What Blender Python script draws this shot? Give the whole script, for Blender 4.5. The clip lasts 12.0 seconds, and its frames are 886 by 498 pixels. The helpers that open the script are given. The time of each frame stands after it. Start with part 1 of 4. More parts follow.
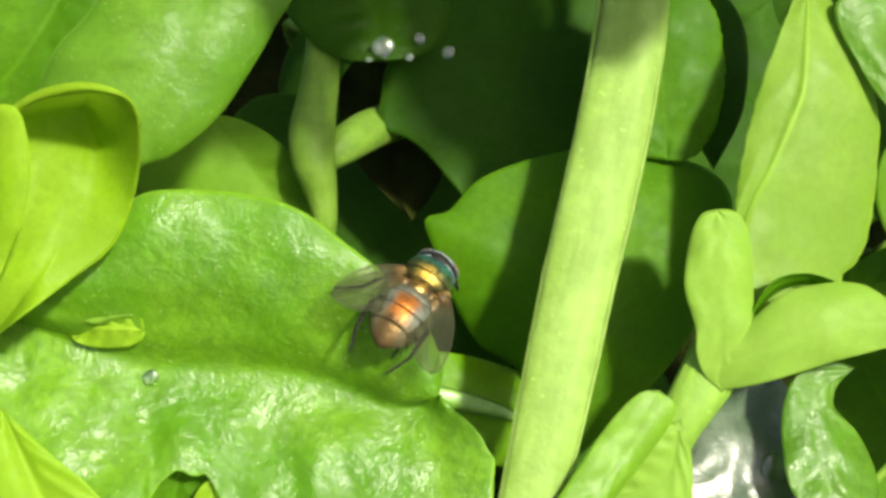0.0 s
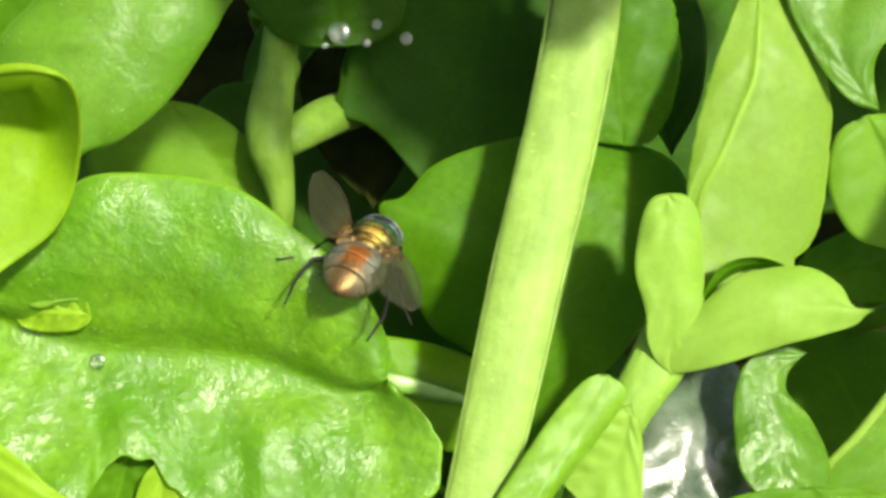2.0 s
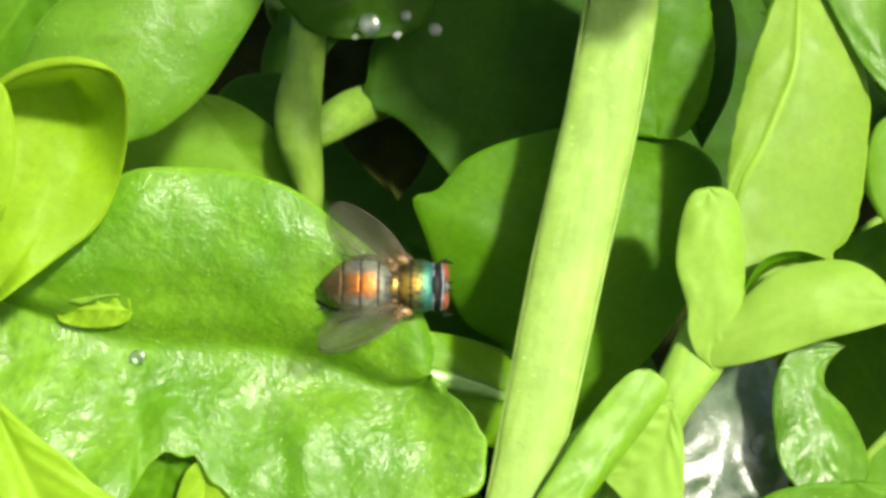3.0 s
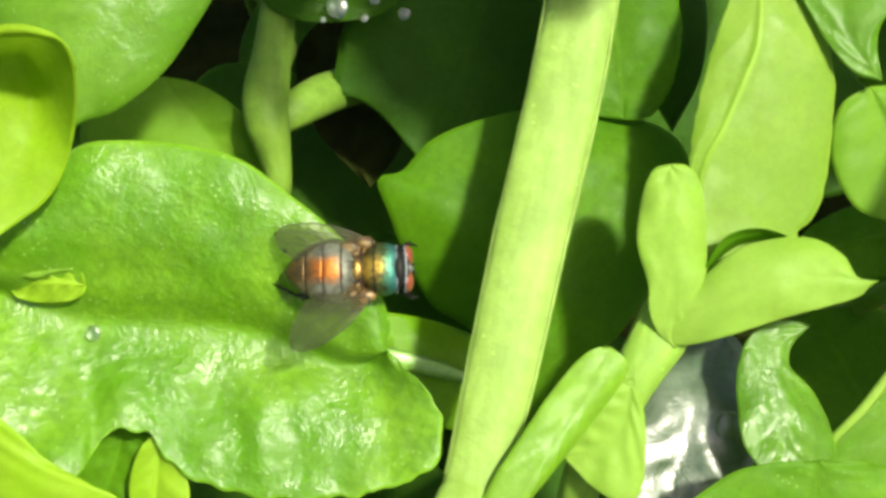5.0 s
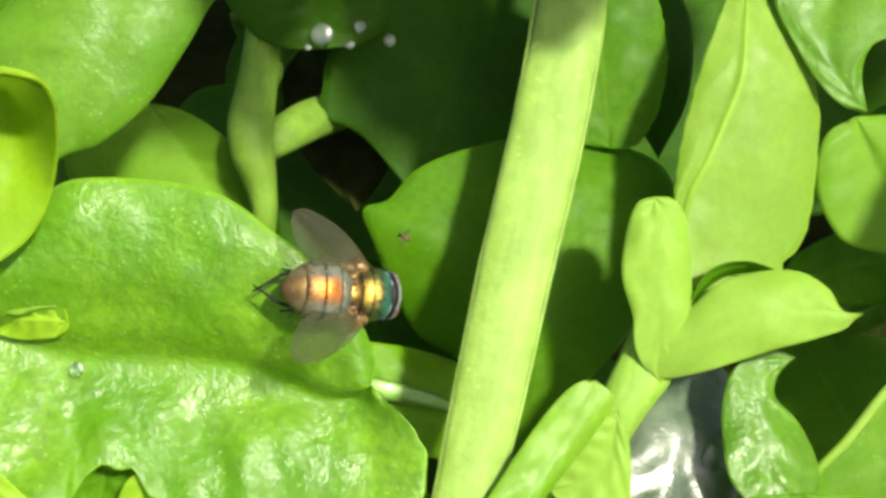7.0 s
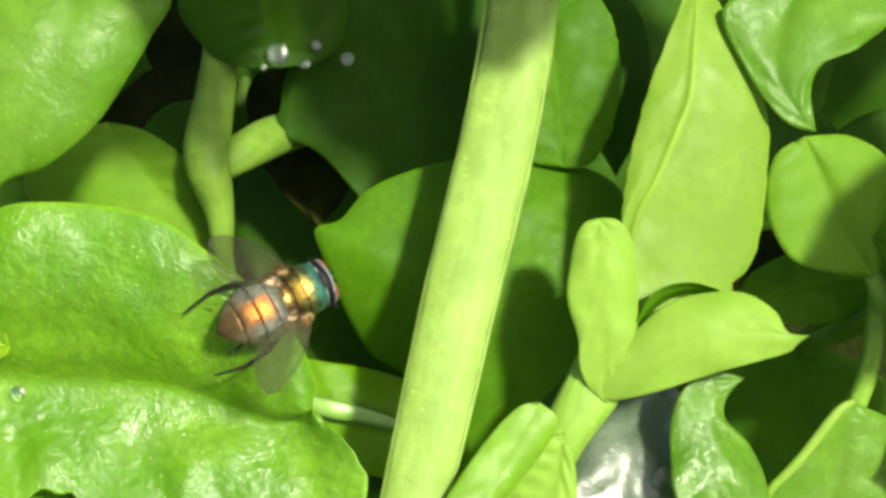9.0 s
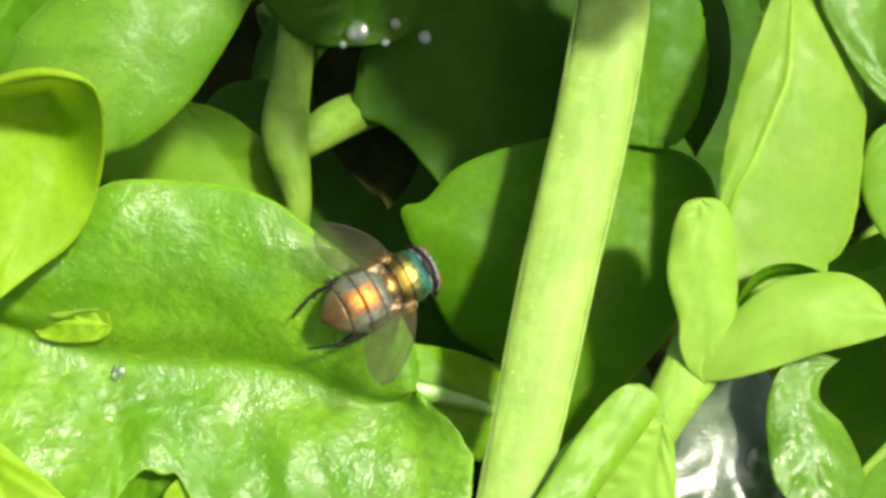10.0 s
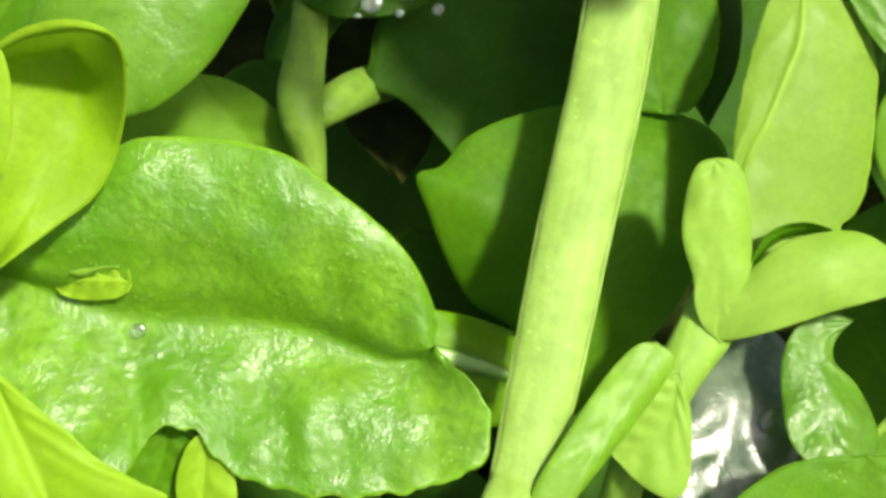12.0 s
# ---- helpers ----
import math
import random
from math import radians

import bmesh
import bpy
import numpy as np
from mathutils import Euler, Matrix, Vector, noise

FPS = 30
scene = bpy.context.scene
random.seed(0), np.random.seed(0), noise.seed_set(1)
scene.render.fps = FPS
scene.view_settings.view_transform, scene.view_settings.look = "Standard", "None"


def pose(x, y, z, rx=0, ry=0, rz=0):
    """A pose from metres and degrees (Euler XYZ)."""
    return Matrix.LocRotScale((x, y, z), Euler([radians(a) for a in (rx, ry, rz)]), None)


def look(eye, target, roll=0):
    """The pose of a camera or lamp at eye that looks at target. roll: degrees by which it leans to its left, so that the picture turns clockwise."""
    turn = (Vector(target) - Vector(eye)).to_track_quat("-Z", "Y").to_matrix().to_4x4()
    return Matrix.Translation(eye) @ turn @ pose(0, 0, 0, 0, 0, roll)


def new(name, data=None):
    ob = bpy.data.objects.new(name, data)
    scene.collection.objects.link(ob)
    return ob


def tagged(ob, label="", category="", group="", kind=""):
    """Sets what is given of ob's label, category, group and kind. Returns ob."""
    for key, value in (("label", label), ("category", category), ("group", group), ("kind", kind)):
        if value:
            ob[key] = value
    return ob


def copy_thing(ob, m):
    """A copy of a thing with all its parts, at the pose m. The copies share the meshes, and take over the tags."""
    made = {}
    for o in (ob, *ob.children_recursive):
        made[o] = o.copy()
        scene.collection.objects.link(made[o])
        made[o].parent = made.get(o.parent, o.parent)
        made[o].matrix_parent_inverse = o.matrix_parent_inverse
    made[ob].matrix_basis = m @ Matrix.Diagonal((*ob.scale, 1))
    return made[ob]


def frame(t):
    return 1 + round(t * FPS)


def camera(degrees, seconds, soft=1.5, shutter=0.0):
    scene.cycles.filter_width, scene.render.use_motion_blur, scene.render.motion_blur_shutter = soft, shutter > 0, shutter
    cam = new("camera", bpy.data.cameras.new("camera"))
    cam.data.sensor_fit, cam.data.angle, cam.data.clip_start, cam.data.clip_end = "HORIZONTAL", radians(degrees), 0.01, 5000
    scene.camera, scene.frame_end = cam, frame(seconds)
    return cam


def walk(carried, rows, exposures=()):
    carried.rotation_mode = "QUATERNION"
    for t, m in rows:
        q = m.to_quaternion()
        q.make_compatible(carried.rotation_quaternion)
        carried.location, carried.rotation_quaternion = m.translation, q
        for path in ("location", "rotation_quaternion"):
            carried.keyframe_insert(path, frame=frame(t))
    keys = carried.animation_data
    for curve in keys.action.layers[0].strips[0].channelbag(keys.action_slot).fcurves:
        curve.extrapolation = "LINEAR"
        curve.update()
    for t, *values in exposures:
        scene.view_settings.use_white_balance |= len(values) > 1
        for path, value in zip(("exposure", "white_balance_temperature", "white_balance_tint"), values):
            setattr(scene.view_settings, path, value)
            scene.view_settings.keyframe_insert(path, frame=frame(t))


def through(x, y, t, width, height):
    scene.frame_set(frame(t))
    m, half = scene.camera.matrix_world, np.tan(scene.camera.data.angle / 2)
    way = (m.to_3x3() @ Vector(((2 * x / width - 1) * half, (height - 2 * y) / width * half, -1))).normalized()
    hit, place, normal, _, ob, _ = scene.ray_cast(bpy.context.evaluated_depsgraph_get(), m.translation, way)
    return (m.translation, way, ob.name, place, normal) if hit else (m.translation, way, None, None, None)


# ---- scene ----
# The bed of leaves is laid out in millimetres in a tilted frame: x across, y up the slope, z out of the foliage.
BED = pose(0, 0, 0.135, 40)


def spot(p):
    """Millimetres in the tilted frame to metres in the world."""
    return BED @ (Vector(p) * 0.001)


def way(p):
    """A direction of the tilted frame in the world."""
    return (BED.to_3x3() @ Vector(p)).normalized()


# ---- camera ----
cam = camera(38, 12.0, soft=3.4)
PATH = [
    (0, -2.79, 2.27, 1.35, 0.18, 0.60, 0.14),
    (0.5, -2.59, 2.70, 0.96, 0.08, 0.09, 0.10),
    (1, -2.04, -1.23, 0.97, 0.47, -0.10, 0.11),
    (1.5, -1.85, -1.98, 0.97, 0.55, -0.13, 0.09),
    (2, 0.57, 1.28, 1.09, 0.06, 0.33, 0.07),
    (2.5, -1.71, 1.70, 0.85, -0.19, -0.12, 0.08),
    (3, -3.94, 1.79, 0.41, -0.50, -0.51, 0.02),
    (3.2, -2.64, 1.64, 0.68, -0.23, -0.13, 0.01),
    (4.8, -0.00, 0.54, -0.03, 0.01, 0.14, -0.07),
    (5, 0.07, -1.10, -0.09, 0.19, 0.03, 0.02),
    (5.5, 0.00, -0.00, -0.00, -0.00, 0.00, 0.00),
    (6, 0.03, 0.09, 0.05, 0.02, -0.11, -0.02),
    (6.5, -0.35, 1.35, -0.31, -0.07, -0.44, -0.10),
    (7, 0.63, 1.52, -0.27, 0.13, -0.32, -0.10),
    (8.8, 4.13, 2.22, -0.28, 0.40, 0.02, -0.19),
    (9, 5.80, 2.99, -0.43, 0.23, 0.27, -0.21),
    (9.5, 3.21, 2.01, -0.82, -0.05, 0.22, -0.15),
    (10, -2.61, 2.50, -1.35, -0.38, -0.32, -0.04),
    (10.5, -3.81, 1.68, -1.15, -0.51, -0.38, 0.01),
    (11, -2.22, 0.57, -0.90, -0.21, -0.02, -0.16),
    (11.5, -2.02, -0.27, -0.68, -0.13, 0.16, -0.29),
    (12, -3.50, -1.32, -0.57, 0.13, -0.11, -0.25),
]
walk(cam, [(t, BED @ pose(x / 1000, y / 1000, z / 1000, rx, ry, rz)) for t, x, y, z, rx, ry, rz in PATH],
     exposures=((0, 0.62, 7050, 1), (0.5, 0.58, 7050, 1), (1.5, 0.67, 7050, 1), (2.5, 0.76, 7050, 1), (5.5, 0.75, 7050, 1), (7.0, 0.77, 7050, 1), (9.0, 0.72, 7050, 1), (10.0, 0.75, 7050, 1), (11.5, 0.80, 7050, 1), (12, 0.68, 7050, 1)))

# ---- light ----
SUN = way((0.390, 0.300, 0.870))
sun = new("sun", bpy.data.lights.new("sun", "SUN"))
sun.data.energy, sun.data.angle, sun.data.color = 5.0, radians(4.5), (1.0, 0.96, 0.88)
sun.matrix_world = look(SUN * 3, (0, 0, 0))
world = bpy.data.worlds.new("sky")
scene.world = world
world.use_nodes = True
sky = world.node_tree.nodes.new("ShaderNodeTexSky")
sky.sky_type, sky.sun_disc = "NISHITA", False
sky.air_density, sky.dust_density, sky.ozone_density = 0.6, 4.0, 0.4
sky.sun_elevation, sky.sun_rotation = math.asin(SUN.z), math.atan2(SUN.x, SUN.y)
back = world.node_tree.nodes["Background"]
world.node_tree.links.new(sky.outputs[0], back.inputs[0])
back.inputs[1].default_value = 0.135


# ---- materials ----
class Nodes:
    """A short way to write a node material."""

    def __init__(self, name):
        self.mat = bpy.data.materials.new(name)
        self.mat.use_nodes = True
        self.tree = self.mat.node_tree
        self.tree.nodes.clear()

    def add(self, kind, **values):
        node = self.tree.nodes.new("ShaderNode" + kind)
        for key, value in values.items():
            self.set(node, key, value)
        return node

    def set(self, node, key, value):
        socket = node.inputs[int(key[1:])] if key[0] == "i" and key[1:].isdigit() else node.inputs[key.replace("_", " ")]
        if isinstance(value, bpy.types.NodeSocket):
            self.tree.links.new(value, socket)
        else:
            socket.default_value = value

    def noise(self, scale, detail=3.0, rough=0.55, vector=None):
        n = self.add("TexNoise", Scale=scale, Detail=detail, Roughness=rough)
        self.set(n, "Vector", vector or self.coords())
        return n.outputs["Fac"]

    def coords(self):
        return self.add("TexCoord").outputs["Object"]

    def ramp(self, fac, *stops):
        r = self.add("ValToRGB", Fac=fac)
        while len(r.color_ramp.elements) < len(stops):
            r.color_ramp.elements.new(0.5)
        for e, (at, c) in zip(r.color_ramp.elements, stops):
            e.position, e.color = at, (*c, 1) if len(c) == 3 else c
        return r.outputs[0]

    def mix(self, fac, a, b, blend="MIX"):
        m = self.tree.nodes.new("ShaderNodeMix")
        m.data_type, m.blend_type = "RGBA", blend
        for i, value in ((0, fac), (6, a), (7, b)):
            if isinstance(value, bpy.types.NodeSocket):
                self.tree.links.new(value, m.inputs[i])
            else:
                m.inputs[i].default_value = (*value, 1) if isinstance(value, tuple) and len(value) == 3 else value
        return m.outputs[2]

    def math(self, op, a, b=0.0, c=0.0):
        m = self.tree.nodes.new("ShaderNodeMath")
        m.operation = op
        for i, value in enumerate((a, b, c)):
            if isinstance(value, bpy.types.NodeSocket):
                self.tree.links.new(value, m.inputs[i])
            else:
                m.inputs[i].default_value = value
        return m.outputs[0]

    def span(self, value, a, b, lo=0.0, hi=1.0):
        m = self.add("MapRange", i0=value, i1=a, i2=b, i3=lo, i4=hi)
        m.interpolation_type = "SMOOTHSTEP"
        return m.outputs[0]

    def bump(self, height, strength, distance):
        return self.add("Bump", Height=height, Strength=strength, Distance=distance).outputs[0]

    def attribute(self, name):
        a = self.add("Attribute")
        a.attribute_name = name
        return a.outputs["Fac"]

    def out(self, shader):
        o = self.add("OutputMaterial")
        self.tree.links.new(shader, o.inputs[0])
        return self.mat


def scaled(c, k):
    return tuple(min(1.0, v * k) for v in c)


def leaf_material(name, base, pale, rough=0.38, through=0.4, vein=0.5, relief=1.0, shine=0.4, stipple=0.5, lateral=0.3, wax=0.0, mottle=0.4):
    """A leaf: mottling at two scales, fine cells, pale stipples, a paler midrib and side veins, light passing through."""
    n = Nodes(name)
    co = n.coords()
    across, along = n.attribute("across"), n.attribute("along")
    big = n.noise(130, 4, 0.62, co)
    cell = n.noise(1500, 3, 0.65, co)
    mid = n.noise(520, 3, 0.6, co)
    color = n.mix(n.span(big, 0.36, 0.66), base, pale)
    color = n.mix(n.span(mid, 0.32, 0.68, 0.0, mottle), color, scaled(base, 0.68))
    color = n.mix(n.span(cell, 0.35, 0.72, 0.0, mottle), color, scaled(base, 0.6))
    side = n.math("ABSOLUTE", across)
    rib = n.span(side, 0.0, 0.06, vein, 0.0)
    wave = n.math("SINE", n.math("ADD", n.math("MULTIPLY_ADD", along, 44.0, n.math("MULTIPLY", side, -13.0)), n.math("MULTIPLY", big, 5.0)))
    twig = n.math("MULTIPLY", n.span(wave, 0.88, 1.0), n.span(side, 0.85, 0.3, 0.0, vein * lateral))
    color = n.mix(n.math("MAXIMUM", rib, twig), color, scaled(pale, 1.5))
    color = n.mix(n.span(side, 0.965, 1.0, 0.0, 0.5), color, scaled(pale, 1.3))
    spots = n.add("TexVoronoi", Vector=co, Scale=1700.0)
    gate = n.span(n.noise(330, 2, 0.5, co), 0.38, 0.62)
    color = n.mix(n.math("MULTIPLY", n.span(spots.outputs["Distance"], 0.05, 0.22, stipple, 0.0), gate), color, n.mix(0.5, scaled(pale, 1.4), (0.55, 0.6, 0.3)))
    gloss = n.span(n.noise(260, 5, 0.72, co), 0.3, 0.7, rough - 0.09, rough + 0.2)
    height = n.math("ADD", n.math("MULTIPLY", cell, 0.5), n.math("ADD", n.math("MULTIPLY", mid, 0.4), n.math("MULTIPLY", n.noise(3600, 2, 0.6, co), 0.2)))
    normal = n.bump(height, 0.55 * relief, 0.00022)
    film = n.math("MULTIPLY", n.span(n.noise(210, 3, 0.6, co), 0.40, 0.62), n.span(n.noise(900, 4, 0.7, co), 0.36, 0.60, 0.15, wax))
    skin = n.add("BsdfPrincipled", Base_Color=color, Roughness=gloss, Normal=normal, Specular_IOR_Level=shine,
                 Coat_Weight=film if wax else 0.0, Coat_Roughness=0.28, Coat_IOR=1.6, Coat_Normal=normal)
    lit = n.add("Gamma", Color=n.mix(0.3, color, pale), Gamma=0.55)
    glow = n.add("BsdfTranslucent", Color=lit.outputs[0])
    both = n.add("MixShader", i0=through, i1=skin.outputs[0], i2=glow.outputs[0])
    return n.out(both.outputs[0])


LEAF = leaf_material("leaf green", (0.070, 0.205, 0.005), (0.120, 0.290, 0.009), 0.50, 0.47, 0.2, 1.0, 0.18, 0.3)
LEAF_BROAD = leaf_material("leaf broad", (0.112, 0.275, 0.014), (0.172, 0.350, 0.028), 0.48, 0.47, 0.0, 1.6, 0.3, 0.7, wax=0.35)
LEAF_GLOSSY = leaf_material("leaf glossy", (0.108, 0.285, 0.010), (0.196, 0.400, 0.018), 0.44, 0.42, 0.0, 2.3, 0.4, 0.8, wax=1.0, mottle=0.5)
# The strong pale midrib tint stands in for glare along the ridge.
LEAF_VEINED = leaf_material("leaf veined", (0.140, 0.330, 0.008), (0.200, 0.400, 0.014), 0.42, 0.46, 0.7, 0.7, 0.3, 0.25, 0.05)
LEAF_YOUNG = leaf_material("leaf young", (0.240, 0.430, 0.046), (0.300, 0.480, 0.072), 0.50, 0.46, 0.05, 0.8, 0.3, 0.25, mottle=0.24)
LEAF_RIDGED = leaf_material("leaf ridged", (0.195, 0.355, 0.030), (0.265, 0.430, 0.054), 0.50, 0.46, 0.5, 0.9, 0.3, 0.3, 0.06, mottle=0.34)
LEAF_LIME = leaf_material("leaf lime", (0.235, 0.425, 0.016), (0.295, 0.480, 0.028), 0.50, 0.48, 0.2, 0.8, 0.3, 0.2, mottle=0.2)
LEAF_CUPPED = leaf_material("leaf cupped", (0.280, 0.480, 0.018), (0.350, 0.550, 0.034), 0.50, 0.58, 0.0, 1.0, 0.25, 0.3)
# Leaf green darkened: the deep bed's shade is put into the colour.
LEAF_DEEP_SHADE = leaf_material("leaf deep shade", (0.030, 0.095, 0.004), (0.048, 0.135, 0.007), 0.6, 0.35, 0.1, 1.0, 0.15, 0.1)
# Deep green, darkened further in place of shade on this leaf.
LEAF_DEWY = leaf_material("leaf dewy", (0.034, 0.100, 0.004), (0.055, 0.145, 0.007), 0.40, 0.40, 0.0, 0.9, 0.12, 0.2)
LEAF_WET = leaf_material("leaf wet", (0.050, 0.085, 0.042), (0.090, 0.135, 0.078), 0.34, 0.12, 0.0, 1.0, 1.0, 0.4, wax=1.0)
LEAF_SHADY = leaf_material("leaf shady", (0.138, 0.300, 0.016), (0.190, 0.370, 0.030), 0.52, 0.42, 0.0, 0.8, 0.2, 0.2, mottle=0.25)
LEAF_SHEEN = leaf_material("leaf sheen", (0.170, 0.360, 0.018), (0.230, 0.430, 0.032), 0.44, 0.44, 0.0, 1.1, 0.55, 0.4)
LEAF_MATT = leaf_material("leaf matt", (0.085, 0.225, 0.008), (0.150, 0.330, 0.016), 0.55, 0.38, 0.0, 2.0, 0.2, 0.6)
LEAF_SPECKLED = leaf_material("leaf speckled", (0.085, 0.225, 0.010), (0.150, 0.320, 0.022), 0.42, 0.38, 0.0, 2.6, 0.5, 0.8, wax=0.9)


def stem_material(name, base, pale):
    n = Nodes(name)
    co = n.coords()
    across, along = n.attribute("across"), n.attribute("along")
    line = n.add("CombineXYZ", X=n.math("MULTIPLY", across, 13.0), Y=n.math("MULTIPLY", along, 2.6))
    fibre = n.noise(1.0, 4, 0.6, line.outputs[0])
    color = n.mix(n.span(fibre, 0.3, 0.7), base, pale)
    color = n.mix(n.span(n.noise(420, 4, 0.65, co), 0.35, 0.7, 0, 0.5), color, scaled(base, 0.78))
    color = n.mix(n.span(n.noise(190, 3, 0.6, co), 0.45, 0.75, 0, 0.6), color, scaled(pale, 1.2))
    color = n.mix(n.span(n.noise(1500, 1, 0.4, co), 0.70, 0.78, 0, 0.4), color, scaled(pale, 1.5))
    normal = n.bump(n.math("ADD", fibre, n.noise(1400, 2, 0.5, co)), 0.35, 0.00025)
    skin = n.add("BsdfPrincipled", Base_Color=color, Roughness=0.62, Specular_IOR_Level=0.3, Normal=normal, Subsurface_Weight=0.25,
                 Subsurface_Scale=0.0012, Subsurface_Radius=(0.6, 1.0, 0.15))
    return n.out(skin.outputs[0])


STEM = stem_material("stem pale green", (0.150, 0.252, 0.036), (0.206, 0.322, 0.066))
STALK_DEEP = stem_material("stalk deep green", (0.102, 0.196, 0.018), (0.146, 0.252, 0.032))
STALK_SIDE = stem_material("stalk side", (0.130, 0.265, 0.022), (0.185, 0.330, 0.040))
STALK = stem_material("stalk green", (0.138, 0.258, 0.026), (0.182, 0.312, 0.042))


def soil_material():
    n = Nodes("soil")
    co = n.coords()
    color = n.ramp(n.noise(90, 6, 0.65, co), (0.3, (0.010, 0.014, 0.003)), (0.55, (0.018, 0.025, 0.005)), (0.8, (0.032, 0.038, 0.010)))
    normal = n.bump(n.noise(400, 5, 0.7, co), 0.8, 0.002)
    return n.out(n.add("BsdfPrincipled", Base_Color=color, Roughness=0.95, Specular_IOR_Level=0.02, Normal=normal).outputs[0])


SOIL = soil_material()


def plain_material(name, color, rough, metal=0.0, grain=1500.0, depth=0.0001, other=None, coat=0.0, shine=0.5):
    n = Nodes(name)
    co = n.coords()
    f = n.noise(grain, 3, 0.6, co)
    c = n.mix(n.span(f, 0.3, 0.7), color, other or scaled(color, 0.6))
    return n.out(n.add("BsdfPrincipled", Base_Color=c, Roughness=rough, Metallic=metal, Coat_Weight=coat, Specular_IOR_Level=shine,
                       Normal=n.bump(f, 0.3, depth)).outputs[0])


# Withered olive-brown, taken near black in place of shade over the leaf.
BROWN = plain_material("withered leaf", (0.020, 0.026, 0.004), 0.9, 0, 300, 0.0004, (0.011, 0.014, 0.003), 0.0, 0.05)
# Glossy and paler than the leaf: a glare streak put into the colour.
MIDRIB_GLARE = plain_material("midrib glare", (0.19, 0.34, 0.07), 0.44, 0, 900, 0.0002, (0.13, 0.28, 0.03), 0.5, 0.8)
BLACK = plain_material("black chitin", (0.010, 0.009, 0.008), 0.6, 0, 3000, 0.00003, None, 0.0, 0.2)
GREY = plain_material("silver dust", (0.17, 0.165, 0.16), 0.6, 0, 4000, 0.00003, (0.09, 0.085, 0.085))
SILVER = plain_material("silver down", (0.19, 0.22, 0.225), 0.5, 0.2, 2500, 0.00003, (0.07, 0.085, 0.09))
EYE = plain_material("red eye", (0.15, 0.036, 0.018), 0.4, 0, 6000, 0.00002, (0.18, 0.035, 0.02), 0.1)


def thorax_material():
    """Metallic green-blue chitin with a golden patch in the middle of the back and dark sides."""
    n = Nodes("thorax metal")
    co = n.coords()
    xyz = n.add("SeparateXYZ", Vector=co)
    x, y = xyz.outputs[0], n.math("ABSOLUTE", xyz.outputs[1])
    blur = n.math("MULTIPLY_ADD", n.noise(1100, 3, 0.6, co), 0.0008, -0.0004)
    color = n.ramp(n.span(n.math("ADD", x, blur), 0.0006, 0.0028), (0.0, (0.10, 0.085, 0.02)), (0.35, (0.07, 0.12, 0.035)), (0.65, (0.035, 0.15, 0.10)), (0.95, (0.05, 0.19, 0.21)))
    gold = n.math("MULTIPLY", n.span(n.math("ADD", y, blur), 0.0002, 0.0010, 0.85, 0.0), n.span(n.math("ADD", x, blur), 0.0018, 0.0011))
    color = n.mix(gold, color, (0.46, 0.30, 0.05))
    color = n.mix(n.span(n.noise(2200, 2, 0.6, co), 0.48, 0.66, 0.0, 0.75), color, (0.035, 0.03, 0.012))
    normal = n.bump(n.noise(2400, 3, 0.6, co), 0.6, 0.00012)
    return n.out(n.add("BsdfPrincipled", Base_Color=color, Roughness=0.46, Metallic=0.7, Normal=normal).outputs[0])


THORAX = thorax_material()


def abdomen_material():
    """Olive-grey dusted plates, orange-brown at the tail, with a copper patch that paints an iridescent reflection on
    the back.
    """
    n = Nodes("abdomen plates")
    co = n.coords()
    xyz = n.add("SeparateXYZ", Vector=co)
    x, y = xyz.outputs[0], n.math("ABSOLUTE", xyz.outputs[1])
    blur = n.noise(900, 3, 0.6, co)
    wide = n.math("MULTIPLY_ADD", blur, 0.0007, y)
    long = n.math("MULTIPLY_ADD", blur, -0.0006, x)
    # Copper sheen: the sun's reflection on the back is put into the colour.
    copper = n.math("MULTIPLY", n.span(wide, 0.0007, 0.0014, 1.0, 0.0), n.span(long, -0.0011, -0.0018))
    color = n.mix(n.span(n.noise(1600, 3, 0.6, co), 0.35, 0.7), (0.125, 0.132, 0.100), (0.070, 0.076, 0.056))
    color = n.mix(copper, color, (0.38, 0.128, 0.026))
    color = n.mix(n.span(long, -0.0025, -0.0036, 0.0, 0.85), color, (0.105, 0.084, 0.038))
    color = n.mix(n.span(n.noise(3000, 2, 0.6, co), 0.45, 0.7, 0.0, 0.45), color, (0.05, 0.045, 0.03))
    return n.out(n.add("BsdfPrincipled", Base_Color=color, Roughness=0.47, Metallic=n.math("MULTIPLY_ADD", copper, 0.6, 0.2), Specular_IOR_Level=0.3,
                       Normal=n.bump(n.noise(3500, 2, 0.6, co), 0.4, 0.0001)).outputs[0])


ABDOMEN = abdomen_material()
DUSK = plain_material("dark brown chitin", (0.040, 0.022, 0.012), 0.5, 0.2, 2500, 0.00005, (0.12, 0.065, 0.026))
HUSK = plain_material("husk", (0.24, 0.155, 0.055), 0.45, 0.2, 1800, 0.0002, (0.022, 0.014, 0.007))
GOLD = plain_material("golden plate", (0.50, 0.33, 0.09), 0.42, 0.85, 3000, 0.00004)


